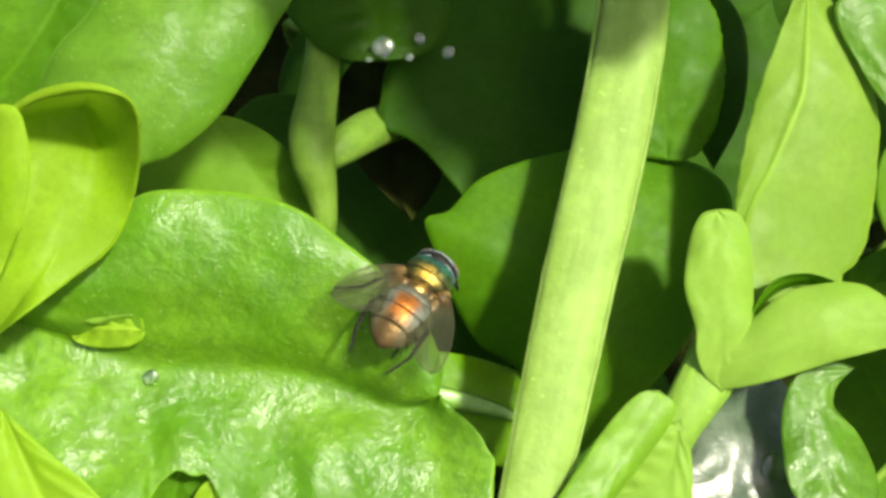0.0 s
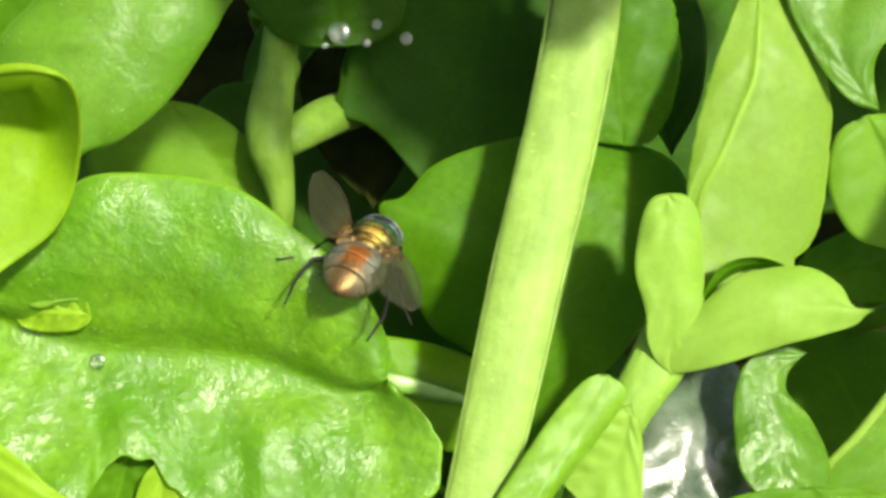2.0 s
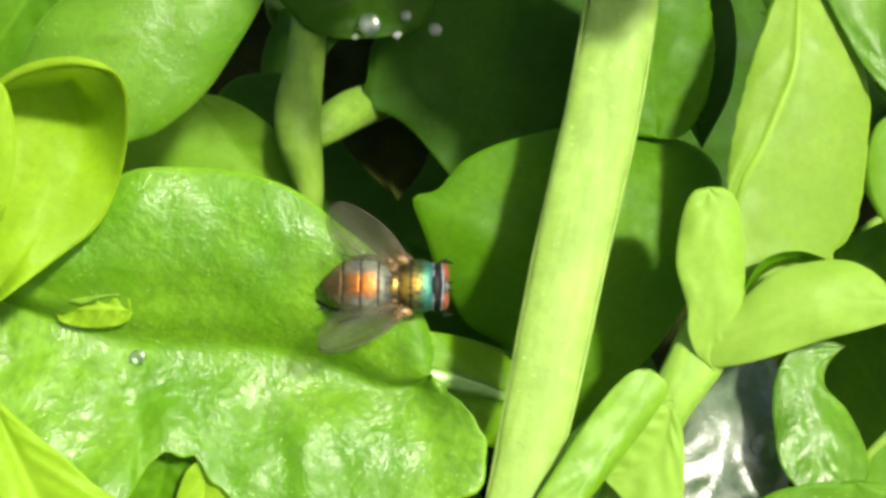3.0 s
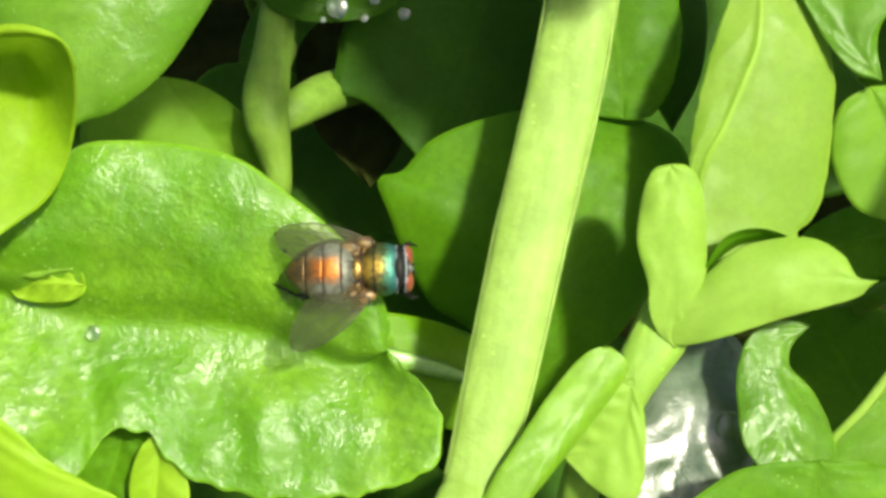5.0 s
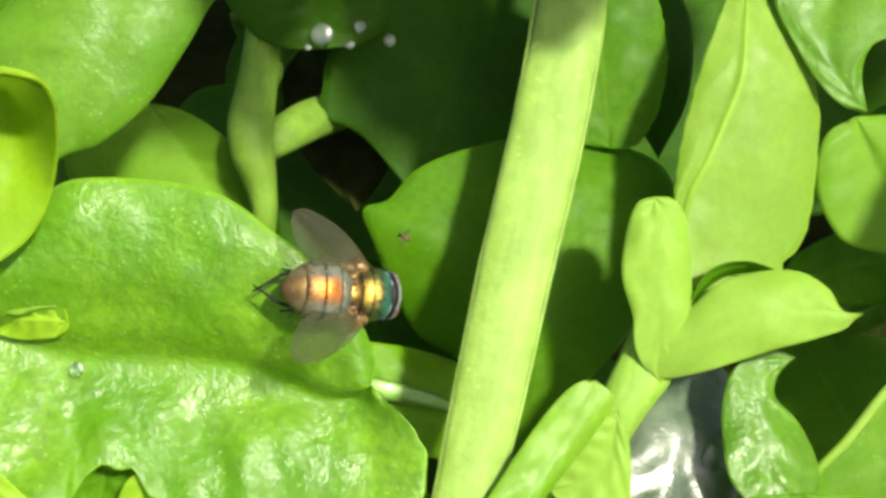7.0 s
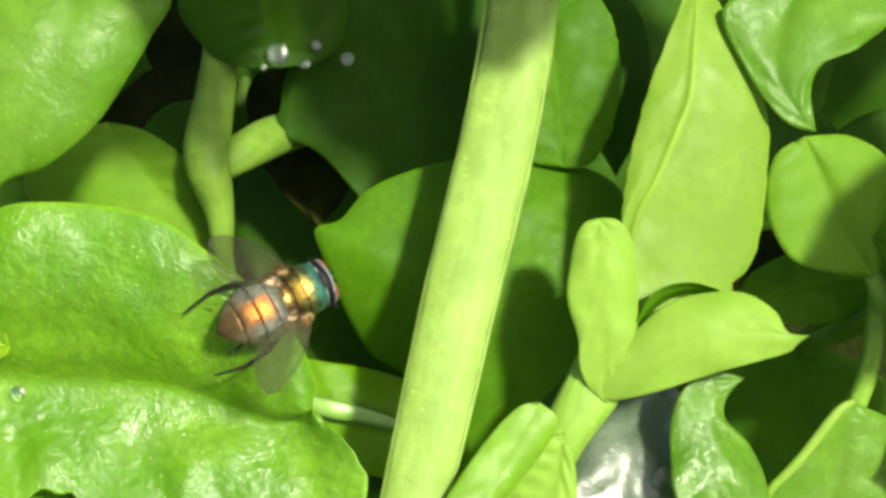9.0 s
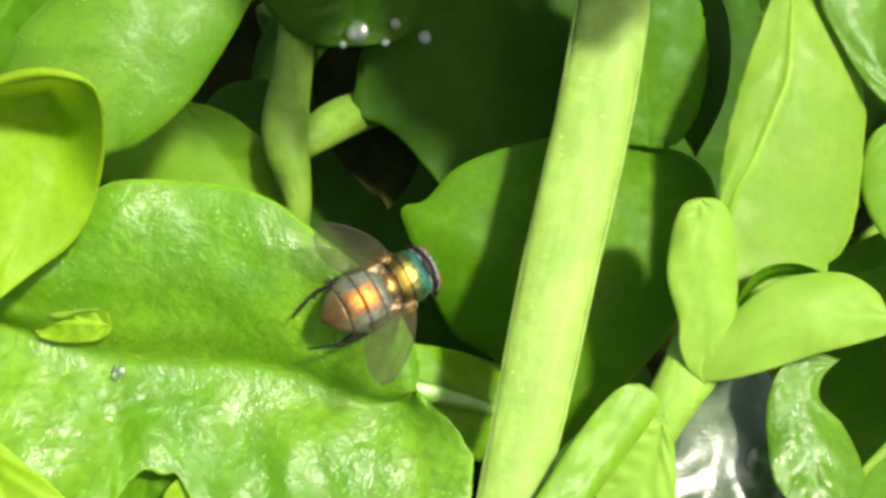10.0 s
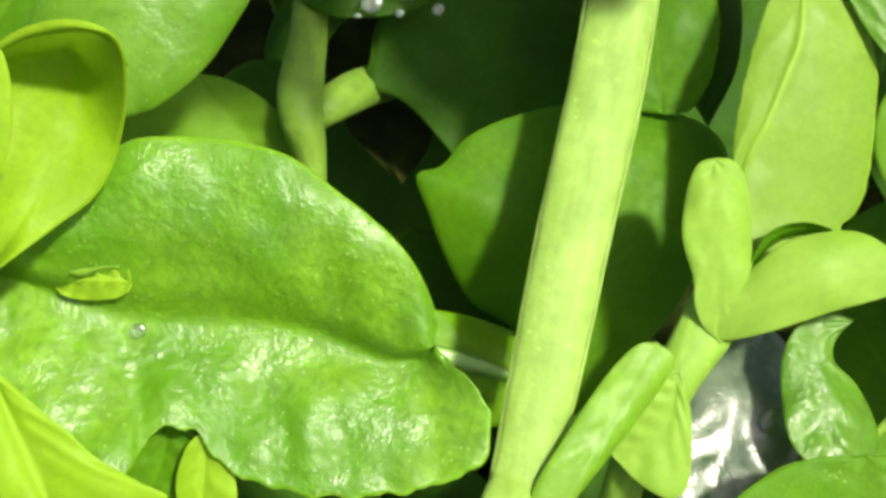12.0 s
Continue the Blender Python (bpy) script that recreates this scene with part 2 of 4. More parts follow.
def wing_material():
    n = Nodes("wing membrane")
    along = n.attribute("along")
    blot = n.noise(1500, 3, 0.6)
    tint = n.ramp(n.math("MULTIPLY_ADD", blot, 0.3, along), (0.14, (0.22, 0.12, 0.035)), (0.27, (0.050, 0.036, 0.014)), (0.40, (0.066, 0.068, 0.036)), (1.0, (0.058, 0.064, 0.034)))
    skin = n.add("BsdfPrincipled", Base_Color=tint, Roughness=0.45, Specular_IOR_Level=0.12, Normal=n.bump(blot, 0.4, 0.0001))
    clear = n.add("BsdfTransparent", Color=(0.80, 0.80, 0.68, 1))
    return n.out(n.add("MixShader", i0=n.span(along, 0.0, 0.45, 0.75, 0.34), i1=clear.outputs[0], i2=skin.outputs[0]).outputs[0])


def water_material():
    n = Nodes("water")
    return n.out(n.add("BsdfPrincipled", Base_Color=(0.95, 1, 0.95, 1), Roughness=0.1, IOR=1.33, Transmission_Weight=1.0, Coat_Weight=1.0, Coat_Roughness=0.3, Coat_IOR=1.6).outputs[0])


WING, WATER = wing_material(), water_material()


# ---- building blocks ----
def thing(name, base, label, category, group="", kind=""):
    ob = new(name)
    ob.location = spot(base)
    ob.empty_display_size = 0.002
    return tagged(ob, label, category, group, kind)


def mesh_part(name, verts, faces, mat, parent, label="", attrs=None):
    """One mesh object under a thing; verts in world metres."""
    m = parent.matrix_basis.inverted() if parent and not parent.parent else (parent.parent.matrix_basis @ parent.matrix_basis).inverted() if parent else Matrix()
    me = bpy.data.meshes.new(name)
    me.from_pydata([m @ Vector(v) for v in verts], [], faces)
    me.polygons.foreach_set("use_smooth", [True] * len(me.polygons))
    for key, values in (attrs or {}).items():
        me.attributes.new(key, "FLOAT", "POINT").data.foreach_set("value", values)
    me.materials.append(mat)
    me.update()
    ob = new(name, me)
    ob.parent = parent
    return tagged(ob, label)


def curve(points, count):
    """Samples of a smooth line through the points, evenly by its length."""
    p = [Vector(q) for q in points]
    p = [p[0] * 2 - p[1], *p, p[-1] * 2 - p[-2]]
    fine = []
    for a, b, c, d in zip(p, p[1:], p[2:], p[3:]):
        for k in range(16):
            t = k / 16
            fine.append(0.5 * (2 * b + (c - a) * t + (2 * a - 5 * b + 4 * c - d) * t * t + (3 * b - a - 3 * c + d) * t ** 3))
    fine.append(p[-2])
    run = [0.0]
    for a, b in zip(fine, fine[1:]):
        run.append(run[-1] + (b - a).length)
    out, k = [], 0
    for i in range(count + 1):
        want = run[-1] * i / count
        while k < len(fine) - 2 and run[k + 1] < want:
            k += 1
        step = run[k + 1] - run[k]
        out.append(fine[k].lerp(fine[k + 1], 0 if step == 0 else min(1, (want - run[k]) / step)))
    return out


def blade(name, parent, mat, mid, left, right, cup=0.0, groove=0.25, wave=0.25, rag=0.0, thick=0.3, peak=1.0, round_off=0.15, seed=0, n=56, m=13, label="", quilt=0.12, pleats=34, widths=(0.12, 0.12)):
    """A leaf blade between two edge lines and a midrib line (mm), bulging by cup, with a sunken midrib and uneven edges."""
    a, c, b = curve(left, n), curve(mid, n), curve(right, n)
    out = -sum(c, Vector()) / len(c)
    out.normalize()
    rags = rag if isinstance(rag, tuple) else (rag, rag)
    peaks = peak if isinstance(peak, tuple) else (peak, peak)
    quilts = quilt if isinstance(quilt, tuple) else (quilt, quilt)
    cups = cup if isinstance(cup, tuple) else (cup, cup)
    verts, across, along = [], [], []
    for sheet in (0, 1):
        for i in range(n + 1):
            s = i / n
            for j in range(-m, m + 1):
                v = j / m
                k = abs(v)
                bend = (math.sqrt(k * k + round_off ** 2) - round_off) / (math.sqrt(1 + round_off ** 2) - round_off)
                edge = a[i] if v < 0 else b[i]
                q = c[i].lerp(edge, k) + out * (edge - c[i]).dot(out) * (bend - k)
                wide = (edge - c[i]).length
                h = (cups[0] if v < 0 else cups[1]) * wide * 4 * bend ** peaks[v > 0] * (1 - bend ** peaks[v > 0]) * 0.5 - groove * math.exp(-(v / widths[v > 0]) ** 2) * min(1, wide / 3)
                warp = noise.noise(Vector((q.x * 0.13, q.y * 0.13, seed + 7.7)))
                pleat = math.sin(s * pleats + k * 5 + warp * 6 + (1.3 if v < 0 else 0)) * min(1, k * 3) * (1 - k * k * 0.6)
                h += (quilts[0] if v < 0 else quilts[1]) * min(1, k * 4) * (pleat * 0.9 * (0.4 + abs(warp) * 2.2) + 1.6 * warp + 0.9 * noise.noise(Vector((q.x * 0.42, q.y * 0.36, seed + 3.3))) + 0.28 * noise.noise(Vector((q.x * 1.5, q.y * 1.5, seed))) + 0.12 * noise.noise(Vector((q.x * 3.7, q.y * 3.7, seed))))
                h += wave * k * k * noise.noise(Vector((s * 5, v * 1.2, seed + 9.1))) * 2
                tear = rags[0] if v < 0 else rags[1]
                if tear:
                    q = q + (edge - c[i]).normalized() * tear * k ** 4 * noise.noise(Vector((s * 46, v, seed + 5.7))) if wide > 0.01 else q
                q = q + out * h
                if sheet:
                    q = q - out * thick * (0.35 + 0.65 * (1 - k ** 6))
                verts.append(spot(q))
                across.append(v)
                along.append(s)
    w, size = 2 * m + 1, (n + 1) * (2 * m + 1)
    faces = []
    for i in range(n):
        for j in range(w - 1):
            q = i * w + j
            faces.append((q, q + 1, q + w + 1, q + w))
            faces.append((size + q, size + q + w, size + q + w + 1, size + q + 1))
        for j, flip in ((0, False), (w - 1, True)):
            q = i * w + j
            f = (q, q + w, size + q + w, size + q)
            faces.append(f[::-1] if flip else f)
    for j in range(w - 1):
        for i, flip in ((0, True), (n, False)):
            q = i * w + j
            f = (q, q + 1, size + q + 1, size + q)
            faces.append(f if not flip else f[::-1])
    return mesh_part(name, verts, faces, mat, parent, label, {"across": across, "along": along})


def tube(name, parent, mat, line, radii, n=28, m=14, ribs=0.0, flat=1.0, label=""):
    """A stalk along a line (mm) with radii at even steps, ribbed lengthwise and flattened towards the light."""
    given = [radii[min(len(radii) - 1, round(k * (len(radii) - 1) / (len(line) - 1)))] for k in range(len(line))]
    path = curve([(*p, r) for p, r in zip(line, given)], n)
    c = [p.to_3d() for p in path]
    verts, across, along, faces = [], [], [], []
    for i, p in enumerate(c):
        t = (c[min(i + 1, n)] - c[max(i - 1, 0)]).normalized()
        side = t.cross(Vector((0, 0, 1)))
        side = side.normalized() if side.length > 0.05 else Vector((1, 0, 0))
        up = side.cross(t).normalized()
        r = max(0.15, path[i][3])
        for j in range(m):
            q = 2 * math.pi * j / m
            rr = r * (1 + ribs * math.cos(q * 5 + 0.6)) * (1 + 0.03 * noise.noise(p * 0.4 + Vector((j, 0, 0))))
            verts.append(spot(p + side * rr * math.cos(q) + up * rr * flat * math.sin(q)))
            across.append(j / m)
            along.append(i / n * 6)
    for i in range(n):
        for j in range(m):
            faces.append((i * m + j, i * m + (j + 1) % m, (i + 1) * m + (j + 1) % m, (i + 1) * m + j))
    faces += [tuple(range(m))[::-1], tuple(n * m + j for j in range(m))]
    return mesh_part(name, verts, faces, mat, parent, label, {"across": across, "along": along})


def foot(p, lean=(0, 0)):
    """The place in the soil under a point (mm), pushed aside by lean."""
    w = spot(p)
    w = Vector((w.x + lean[0] / 1000, w.y + lean[1] / 1000, -0.004))
    return tuple((BED.inverted() @ w) * 1000)


def leaf(label, mat, mid, left, right, root=None, lean=(0, 25), group="leaves of the bed", petiole=0.9, stalk=None, **kw):
    """A leaf with its petiole, which leaves the midrib's first point and runs down into the soil."""
    end = root or foot(mid[0], lean)
    ob = thing("leaf", end, label, "leaf", group)
    blade("blade", ob, mat, mid, left, right, **kw)
    a, b = Vector(mid[0]), Vector(end)
    d = (Vector(mid[0]) - Vector(mid[1])).normalized()
    knee = a + d * 4 - Vector((0, 0, 5))
    tube("petiole", ob, stalk or STALK, [a - d * 0.6 - Vector((0, 0, 0.5)), a + d * 1.5 - Vector((0, 0, 1.6)), knee, a.lerp(b, 0.55) - Vector((0, 0, 3)), b], [petiole * 0.7, petiole, petiole * 1.1, petiole * 1.2], n=20, m=10)
    return ob


# ---- ground ----
def ground():
    verts, faces = [(0, 0.06, 0)], []
    rings, spokes = 46, 96
    for i in range(rings):
        r = 0.004 * 1.12 ** i if i < 40 else 0.004 * 1.12 ** 40 * 6.5 ** (i - 39)
        for j in range(spokes):
            q = 2 * math.pi * j / spokes
            x, y = r * math.cos(q), 0.06 + r * math.sin(q)
            z = (0.004 * noise.noise(Vector((x * 60, y * 60, 0))) + 0.0015 * noise.noise(Vector((x * 260, y * 260, 2)))) if r < 1 else 0.0
            verts.append((x, y, z))
    for j in range(spokes):
        faces.append((0, 1 + j, 1 + (j + 1) % spokes))
    for i in range(rings - 1):
        for j in range(spokes):
            a, b = 1 + i * spokes + j, 1 + i * spokes + (j + 1) % spokes
            faces.append((a, a + spokes, b + spokes, b))
    ob = mesh_part("ground", verts, faces, SOIL, None)
    tagged(ob, "dark brown crumbly garden soil under the leaves", "ground", kind="structure")


ground()

# ---- the lobed leaf on which the fly sits ----
leaf("large glossy bright green leaf, folded, its edge chewed", LEAF_GLOSSY,
     mid=[(-39.1, -1.2, -91.5), (-33.6, -3.1, -90.6), (-28.9, -4.8, -90.8), (-24.6, -6.1, -91.3), (-19.5, -6.4, -91.8), (-14.4, -6.7, -92.2), (-10.5, -7.9, -92.4), (-7.5, -9.0, -92.3), (-5.2, -9.0, -92.2), (-4.0, -8.0, -92.0)],
     left=[(-39.1, -0.8, -91.5), (-33.2, 0.4, -89.6), (-29.0, 1.6, -88.9), (-27.3, 4.3, -88.8), (-25.3, 6.2, -88.8), (-22.2, 6.7, -88.8), (-17.8, 6.4, -89.4), (-13.9, 5.3, -89.4), (-10.4, 2.8, -89.7), (-7.1, 0.0, -90.3), (-4.9, -3.0, -91.2), (-3.8, -6.0, -92.0), (-4.0, -8.0, -92.0)],
     right=[(-39.1, -1.6, -91.5), (-37.8, -7.8, -89.2), (-32.7, -13.8, -88.0), (-28.1, -17.0, -88.2), (-25.1, -16.1, -88.6), (-24.3, -14.7, -89.8), (-22.6, -13.5, -90.0), (-20.7, -13.8, -90.2), (-19.3, -15.4, -90.3), (-18.0, -16.6, -90.4), (-15.3, -17.7, -90.5), (-10.6, -18.5, -90.6), (-5.7, -18.1, -90.7), (-1.5, -16.8, -90.8), (0.2, -14.3, -91.0), (-1.2, -10.8, -91.6), (-4.0, -8.0, -92.0)],
     cup=(0.26, 0.02), peak=(1.0, 1.0), round_off=0.3, groove=1.6, widths=(0.13, 0.58), wave=0.2, rag=(0, 0.6), seed=1, n=140, m=36, quilt=(0.2, 0.34), pleats=22, root=foot((-48.5, -1.9, -110.0), (0, 0)))

peep = leaf("small lime leaf peeping out of a fold", LEAF_LIME,
     mid=[(-31.0, -3.3, -91.98), (-28.6, -3.2, -90.58), (-26.6, -3.2, -90.33), (-25.1, -3.4, -90.88)],
     left=[(-31.0, -3.3, -91.98), (-30.0, -2.6, -90.68), (-28.8, -2.1, -90.18), (-26.9, -2.0, -90.08), (-25.6, -2.1, -90.18), (-25.1, -2.9, -90.48), (-25.1, -3.4, -90.88)],
     right=[(-31.0, -3.3, -91.98), (-30.2, -4.2, -91.18), (-28.5, -4.6, -90.98), (-26.4, -4.5, -90.88), (-25.4, -4.0, -90.78), (-25.1, -3.4, -90.88)],
     cup=-0.08, groove=-0.15, wave=0.25, quilt=0.1, round_off=0.3, seed=31, thick=0.35, petiole=0.4)
tube("curled_edge", peep, LEAF_SHEEN, [(-30.2, -3.3, -90.98), (-29.4, -2.6, -90.33), (-28.4, -2.6, -90.18), (-27.2, -2.25, -90.08), (-25.9, -2.2, -90.18)], [0.1, 0.24, 0.3, 0.22, 0.1], n=30, m=10, ribs=0.2, flat=0.6, label="pale curled rim")

leaf("large smooth bright green leaf with a rounded edge", LEAF_BROAD,
     mid=[(-31.5, 4.8, -99.0), (-27.0, 11.5, -97.0), (-23.6, 18.8, -97.0), (-22.3, 25.7, -99.0)],
     left=[(-31.5, 4.8, -99.0), (-35.5, 11.2, -98.0), (-34.2, 17.2, -97.5), (-31.5, 20.4, -97.5), (-28.6, 24.1, -98.0), (-22.3, 25.7, -99.0)],
     right=[(-31.5, 4.8, -99.0), (-28.0, 8.5, -98.5), (-25.0, 9.8, -98.5), (-21.5, 12.8, -99.0), (-19.2, 16.3, -99.5), (-17.3, 19.8, -100.0), (-16.1, 23.6, -101.0), (-22.3, 25.7, -99.0)],
     cup=0.14, groove=0.12, seed=2)

leaf("dull green leaf behind the broad bright one", LEAF,
     mid=[(-42.7, 13.7, -104.0), (-38.2, 18.1, -103.0), (-33.7, 25.4, -103.0)],
     left=[(-42.7, 13.7, -104.0), (-44.5, 19.9, -103.0), (-39.1, 26.3, -103.0), (-33.7, 25.4, -103.0)],
     right=[(-42.7, 13.7, -104.0), (-35.5, 15.0, -103.0), (-31.4, 20.9, -103.0), (-33.7, 25.4, -103.0)],
     cup=0.1, seed=32)

cupped = leaf("cupped yellow-green leaf with a curled-over rim", LEAF_CUPPED,
     mid=[(-35.3, -4.5, -86.0), (-31.1, 0.0, -84.0), (-29.2, 4.5, -84.8), (-28.3, 8.3, -85.6), (-28.4, 11.1, -86.8), (-27.8, 12.5, -85.6), (-26.1, 12.3, -80.5), (-25.3, 12.3, -78.0)],
     left=[(-35.3, -4.5, -86.0), (-36.6, 0.4, -83.0), (-35.1, 6.5, -82.0), (-32.5, 10.4, -81.0), (-29.9, 11.7, -79.5), (-27.0, 12.2, -78.4), (-25.3, 12.3, -78.0)],
     right=[(-35.3, -4.5, -86.0), (-31.8, -2.3, -83.0), (-28.7, 0.4, -84.7), (-26.1, 2.6, -85.4), (-24.6, 5.5, -85.0), (-23.3, 9.0, -82.0), (-23.2, 11.7, -79.2), (-25.3, 12.3, -78.0)],
     cup=(-0.16, 0.1), groove=0.0, wave=0.3, seed=3, thick=0.45, quilt=0.16, round_off=0.4, pleats=7)
tube("curled_rim", cupped, LEAF_CUPPED, [(-34.2, 8.4, -81.6), (-32.5, 10.4, -81.0), (-29.9, 11.8, -79.5), (-27.6, 12.4, -78.5), (-25.3, 12.5, -78.0), (-23.5, 11.9, -79.0), (-23.1, 10.4, -80.8)], [0.15, 0.2, 0.28, 0.3, 0.26, 0.2, 0.12], n=40, m=12, ribs=0.16, flat=0.7, label="rolled-over pale rim")

leaf("pale yellow-green leaf edge beside the cupped leaf", LEAF_CUPPED,
     mid=[(-38.6, -3.0, -83.0), (-34.7, 3.3, -80.5), (-32.9, 11.5, -79.6)],
     left=[(-38.6, -3.0, -83.0), (-39.4, 5.8, -82.0), (-32.9, 11.5, -79.6)],
     right=[(-38.6, -3.0, -83.0), (-33.0, -0.6, -80.5), (-30.5, 3.4, -79.5), (-29.5, 6.4, -79.0), (-29.7, 9.5, -79.0), (-30.6, 11.4, -79.2), (-32.9, 11.5, -79.6)],
     cup=0.3, groove=0.3, seed=33, wave=0.5)

leaf("yellow-green leaf tip with a pale vein", LEAF_LIME,
     mid=[(-28.9, -19.6, -86.0), (-30.1, -16.1, -85.2), (-31.7, -12.1, -85.0), (-33.4, -8.2, -85.0)],
     left=[(-28.9, -19.6, -86.0), (-34.5, -18.5, -86.0), (-36.2, -12.7, -85.5), (-33.4, -8.2, -85.0)],
     right=[(-28.9, -19.6, -86.0), (-21.9, -17.8, -86.0), (-23.5, -16.4, -85.6), (-26.2, -14.8, -85.4), (-28.2, -12.9, -85.2), (-30.2, -11.2, -85.0), (-32.5, -9.1, -85.0), (-33.4, -8.2, -85.0)],
     cup=(0.3, 0.12), groove=0.5, seed=4)

# ---- leaves behind ----
leaf("broad green leaf striped by the shadow of a stem", LEAF,
     mid=[(6.0, -17.7, -112.0), (7.0, -7.6, -109.0), (7.6, 2.0, -108.3), (8.3, 11.5, -110.0)],
     left=[(6.0, -17.7, -112.0), (3.2, -8.8, -112.0), (-0.9, -5.6, -111.0), (-3.3, -1.4, -110.0), (-4.5, 2.0, -109.0), (-5.5, 5.1, -108.5), (-3.4, 5.9, -109.0), (-1.1, 8.4, -109.0), (2.7, 10.1, -109.5), (8.3, 11.5, -110.0)],
     right=[(6.0, -17.7, -112.0), (10.9, -12.0, -109.5), (15.2, -7.6, -109.0), (18.3, -2.9, -109.0), (20.3, 2.0, -109.8), (21.3, 6.8, -111.2), (19.4, 9.7, -112.2), (14.6, 11.2, -112.5), (8.3, 11.5, -110.0)],
     cup=0.06, groove=0.05, wave=0.15, seed=5, n=70, m=18)

leaf("mid green leaf with a pale worn edge", LEAF,
     mid=[(12.7, 29.8, -113.0), (14.5, 21.6, -111.5), (15.2, 15.6, -111.0), (15.6, 10.4, -111.0)],
     left=[(12.7, 29.8, -113.0), (9.6, 22.7, -112.0), (10.5, 15.2, -111.0), (12.5, 11.2, -111.0), (15.6, 10.4, -111.0)],
     right=[(12.7, 29.8, -113.0), (19.0, 25.1, -112.0), (20.6, 19.6, -111.5), (20.3, 15.6, -111.0), (19.3, 12.5, -111.0), (17.7, 10.6, -111.0), (15.6, 10.4, -111.0)],
     cup=0.08, groove=0.05, seed=6, rag=0.2)

leaf("dark green shaded leaf deep in the bed", LEAF_DEEP_SHADE,
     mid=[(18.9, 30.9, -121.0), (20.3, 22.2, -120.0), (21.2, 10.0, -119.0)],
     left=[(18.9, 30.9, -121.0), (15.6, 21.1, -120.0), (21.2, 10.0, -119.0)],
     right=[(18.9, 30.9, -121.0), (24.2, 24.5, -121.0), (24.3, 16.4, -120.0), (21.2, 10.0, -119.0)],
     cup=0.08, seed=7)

leaf("broad dark green leaf in deep shade", LEAF_DEEP_SHADE,
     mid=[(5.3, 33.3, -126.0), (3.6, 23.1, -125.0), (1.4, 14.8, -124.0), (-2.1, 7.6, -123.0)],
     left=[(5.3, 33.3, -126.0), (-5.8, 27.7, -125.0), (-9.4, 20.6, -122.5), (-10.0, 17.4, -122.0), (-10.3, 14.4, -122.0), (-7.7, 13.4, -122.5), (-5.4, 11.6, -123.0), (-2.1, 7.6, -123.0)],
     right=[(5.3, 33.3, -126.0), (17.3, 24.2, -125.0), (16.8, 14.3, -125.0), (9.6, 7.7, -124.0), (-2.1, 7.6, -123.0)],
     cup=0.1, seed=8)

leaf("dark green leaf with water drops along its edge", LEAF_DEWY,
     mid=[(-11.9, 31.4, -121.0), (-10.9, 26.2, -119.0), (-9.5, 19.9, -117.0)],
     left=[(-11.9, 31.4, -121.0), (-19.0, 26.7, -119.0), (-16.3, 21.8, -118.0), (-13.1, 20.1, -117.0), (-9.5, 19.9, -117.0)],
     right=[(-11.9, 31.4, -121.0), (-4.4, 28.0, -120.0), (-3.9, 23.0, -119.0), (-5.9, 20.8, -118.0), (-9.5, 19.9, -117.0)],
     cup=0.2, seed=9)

leaf("round green leaf half in shadow", LEAF_SHADY,
     mid=[(-16.3, 2.2, -122.0), (-20.4, 7.5, -121.0), (-26.3, 15.5, -121.0)],
     left=[(-16.3, 2.2, -122.0), (-25.9, 2.7, -122.0), (-33.4, 7.6, -122.0), (-34.0, 12.1, -122.0), (-30.2, 14.8, -122.0), (-26.3, 15.5, -121.0)],
     right=[(-16.3, 2.2, -122.0), (-16.3, 5.9, -121.0), (-17.6, 10.6, -120.0), (-20.2, 13.2, -120.0), (-23.3, 14.9, -121.0), (-26.3, 15.5, -121.0)],
     cup=0.1, groove=0.02, seed=10, petiole=0.35)

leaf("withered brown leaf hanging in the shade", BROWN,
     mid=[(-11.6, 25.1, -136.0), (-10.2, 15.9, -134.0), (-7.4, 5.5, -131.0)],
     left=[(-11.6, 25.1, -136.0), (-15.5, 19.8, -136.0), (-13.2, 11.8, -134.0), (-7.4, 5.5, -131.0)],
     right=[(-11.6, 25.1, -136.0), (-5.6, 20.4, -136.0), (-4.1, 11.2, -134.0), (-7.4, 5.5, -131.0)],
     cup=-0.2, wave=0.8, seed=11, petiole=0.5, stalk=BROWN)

veined = leaf("green leaf with a glossy midrib painted pale for glare below the fly's leaf", LEAF_VEINED,
     mid=[(-10.9, -8.7, -111.0), (-4.5, -10.0, -109.0), (0.8, -11.4, -110.5), (8.8, -15.0, -114.0)],
     left=[(-10.9, -8.7, -111.0), (-9.0, -5.8, -111.0), (-4.5, -6.2, -110.0), (0.3, -7.3, -112.0), (5.8, -10.0, -114.0), (8.8, -15.0, -114.0)],
     right=[(-10.9, -8.7, -111.0), (-6.5, -14.0, -110.0), (-1.2, -15.9, -111.0), (4.3, -16.8, -113.0), (8.8, -15.0, -114.0)],
     cup=0.15, groove=-0.5, seed=12, round_off=0.15)
# Tube added along the ridge to carry the glare streak.
tube("midrib", veined, MIDRIB_GLARE, [(-9.5, -9.0, -109.9), (-4.5, -9.9, -108.5), (0.0, -11.1, -109.7), (3.4, -12.4, -111.2)], [0.4, 0.85, 0.7, 0.3], n=40, m=12, ribs=0.16, flat=0.5, label="glossy midrib painted pale for glare")

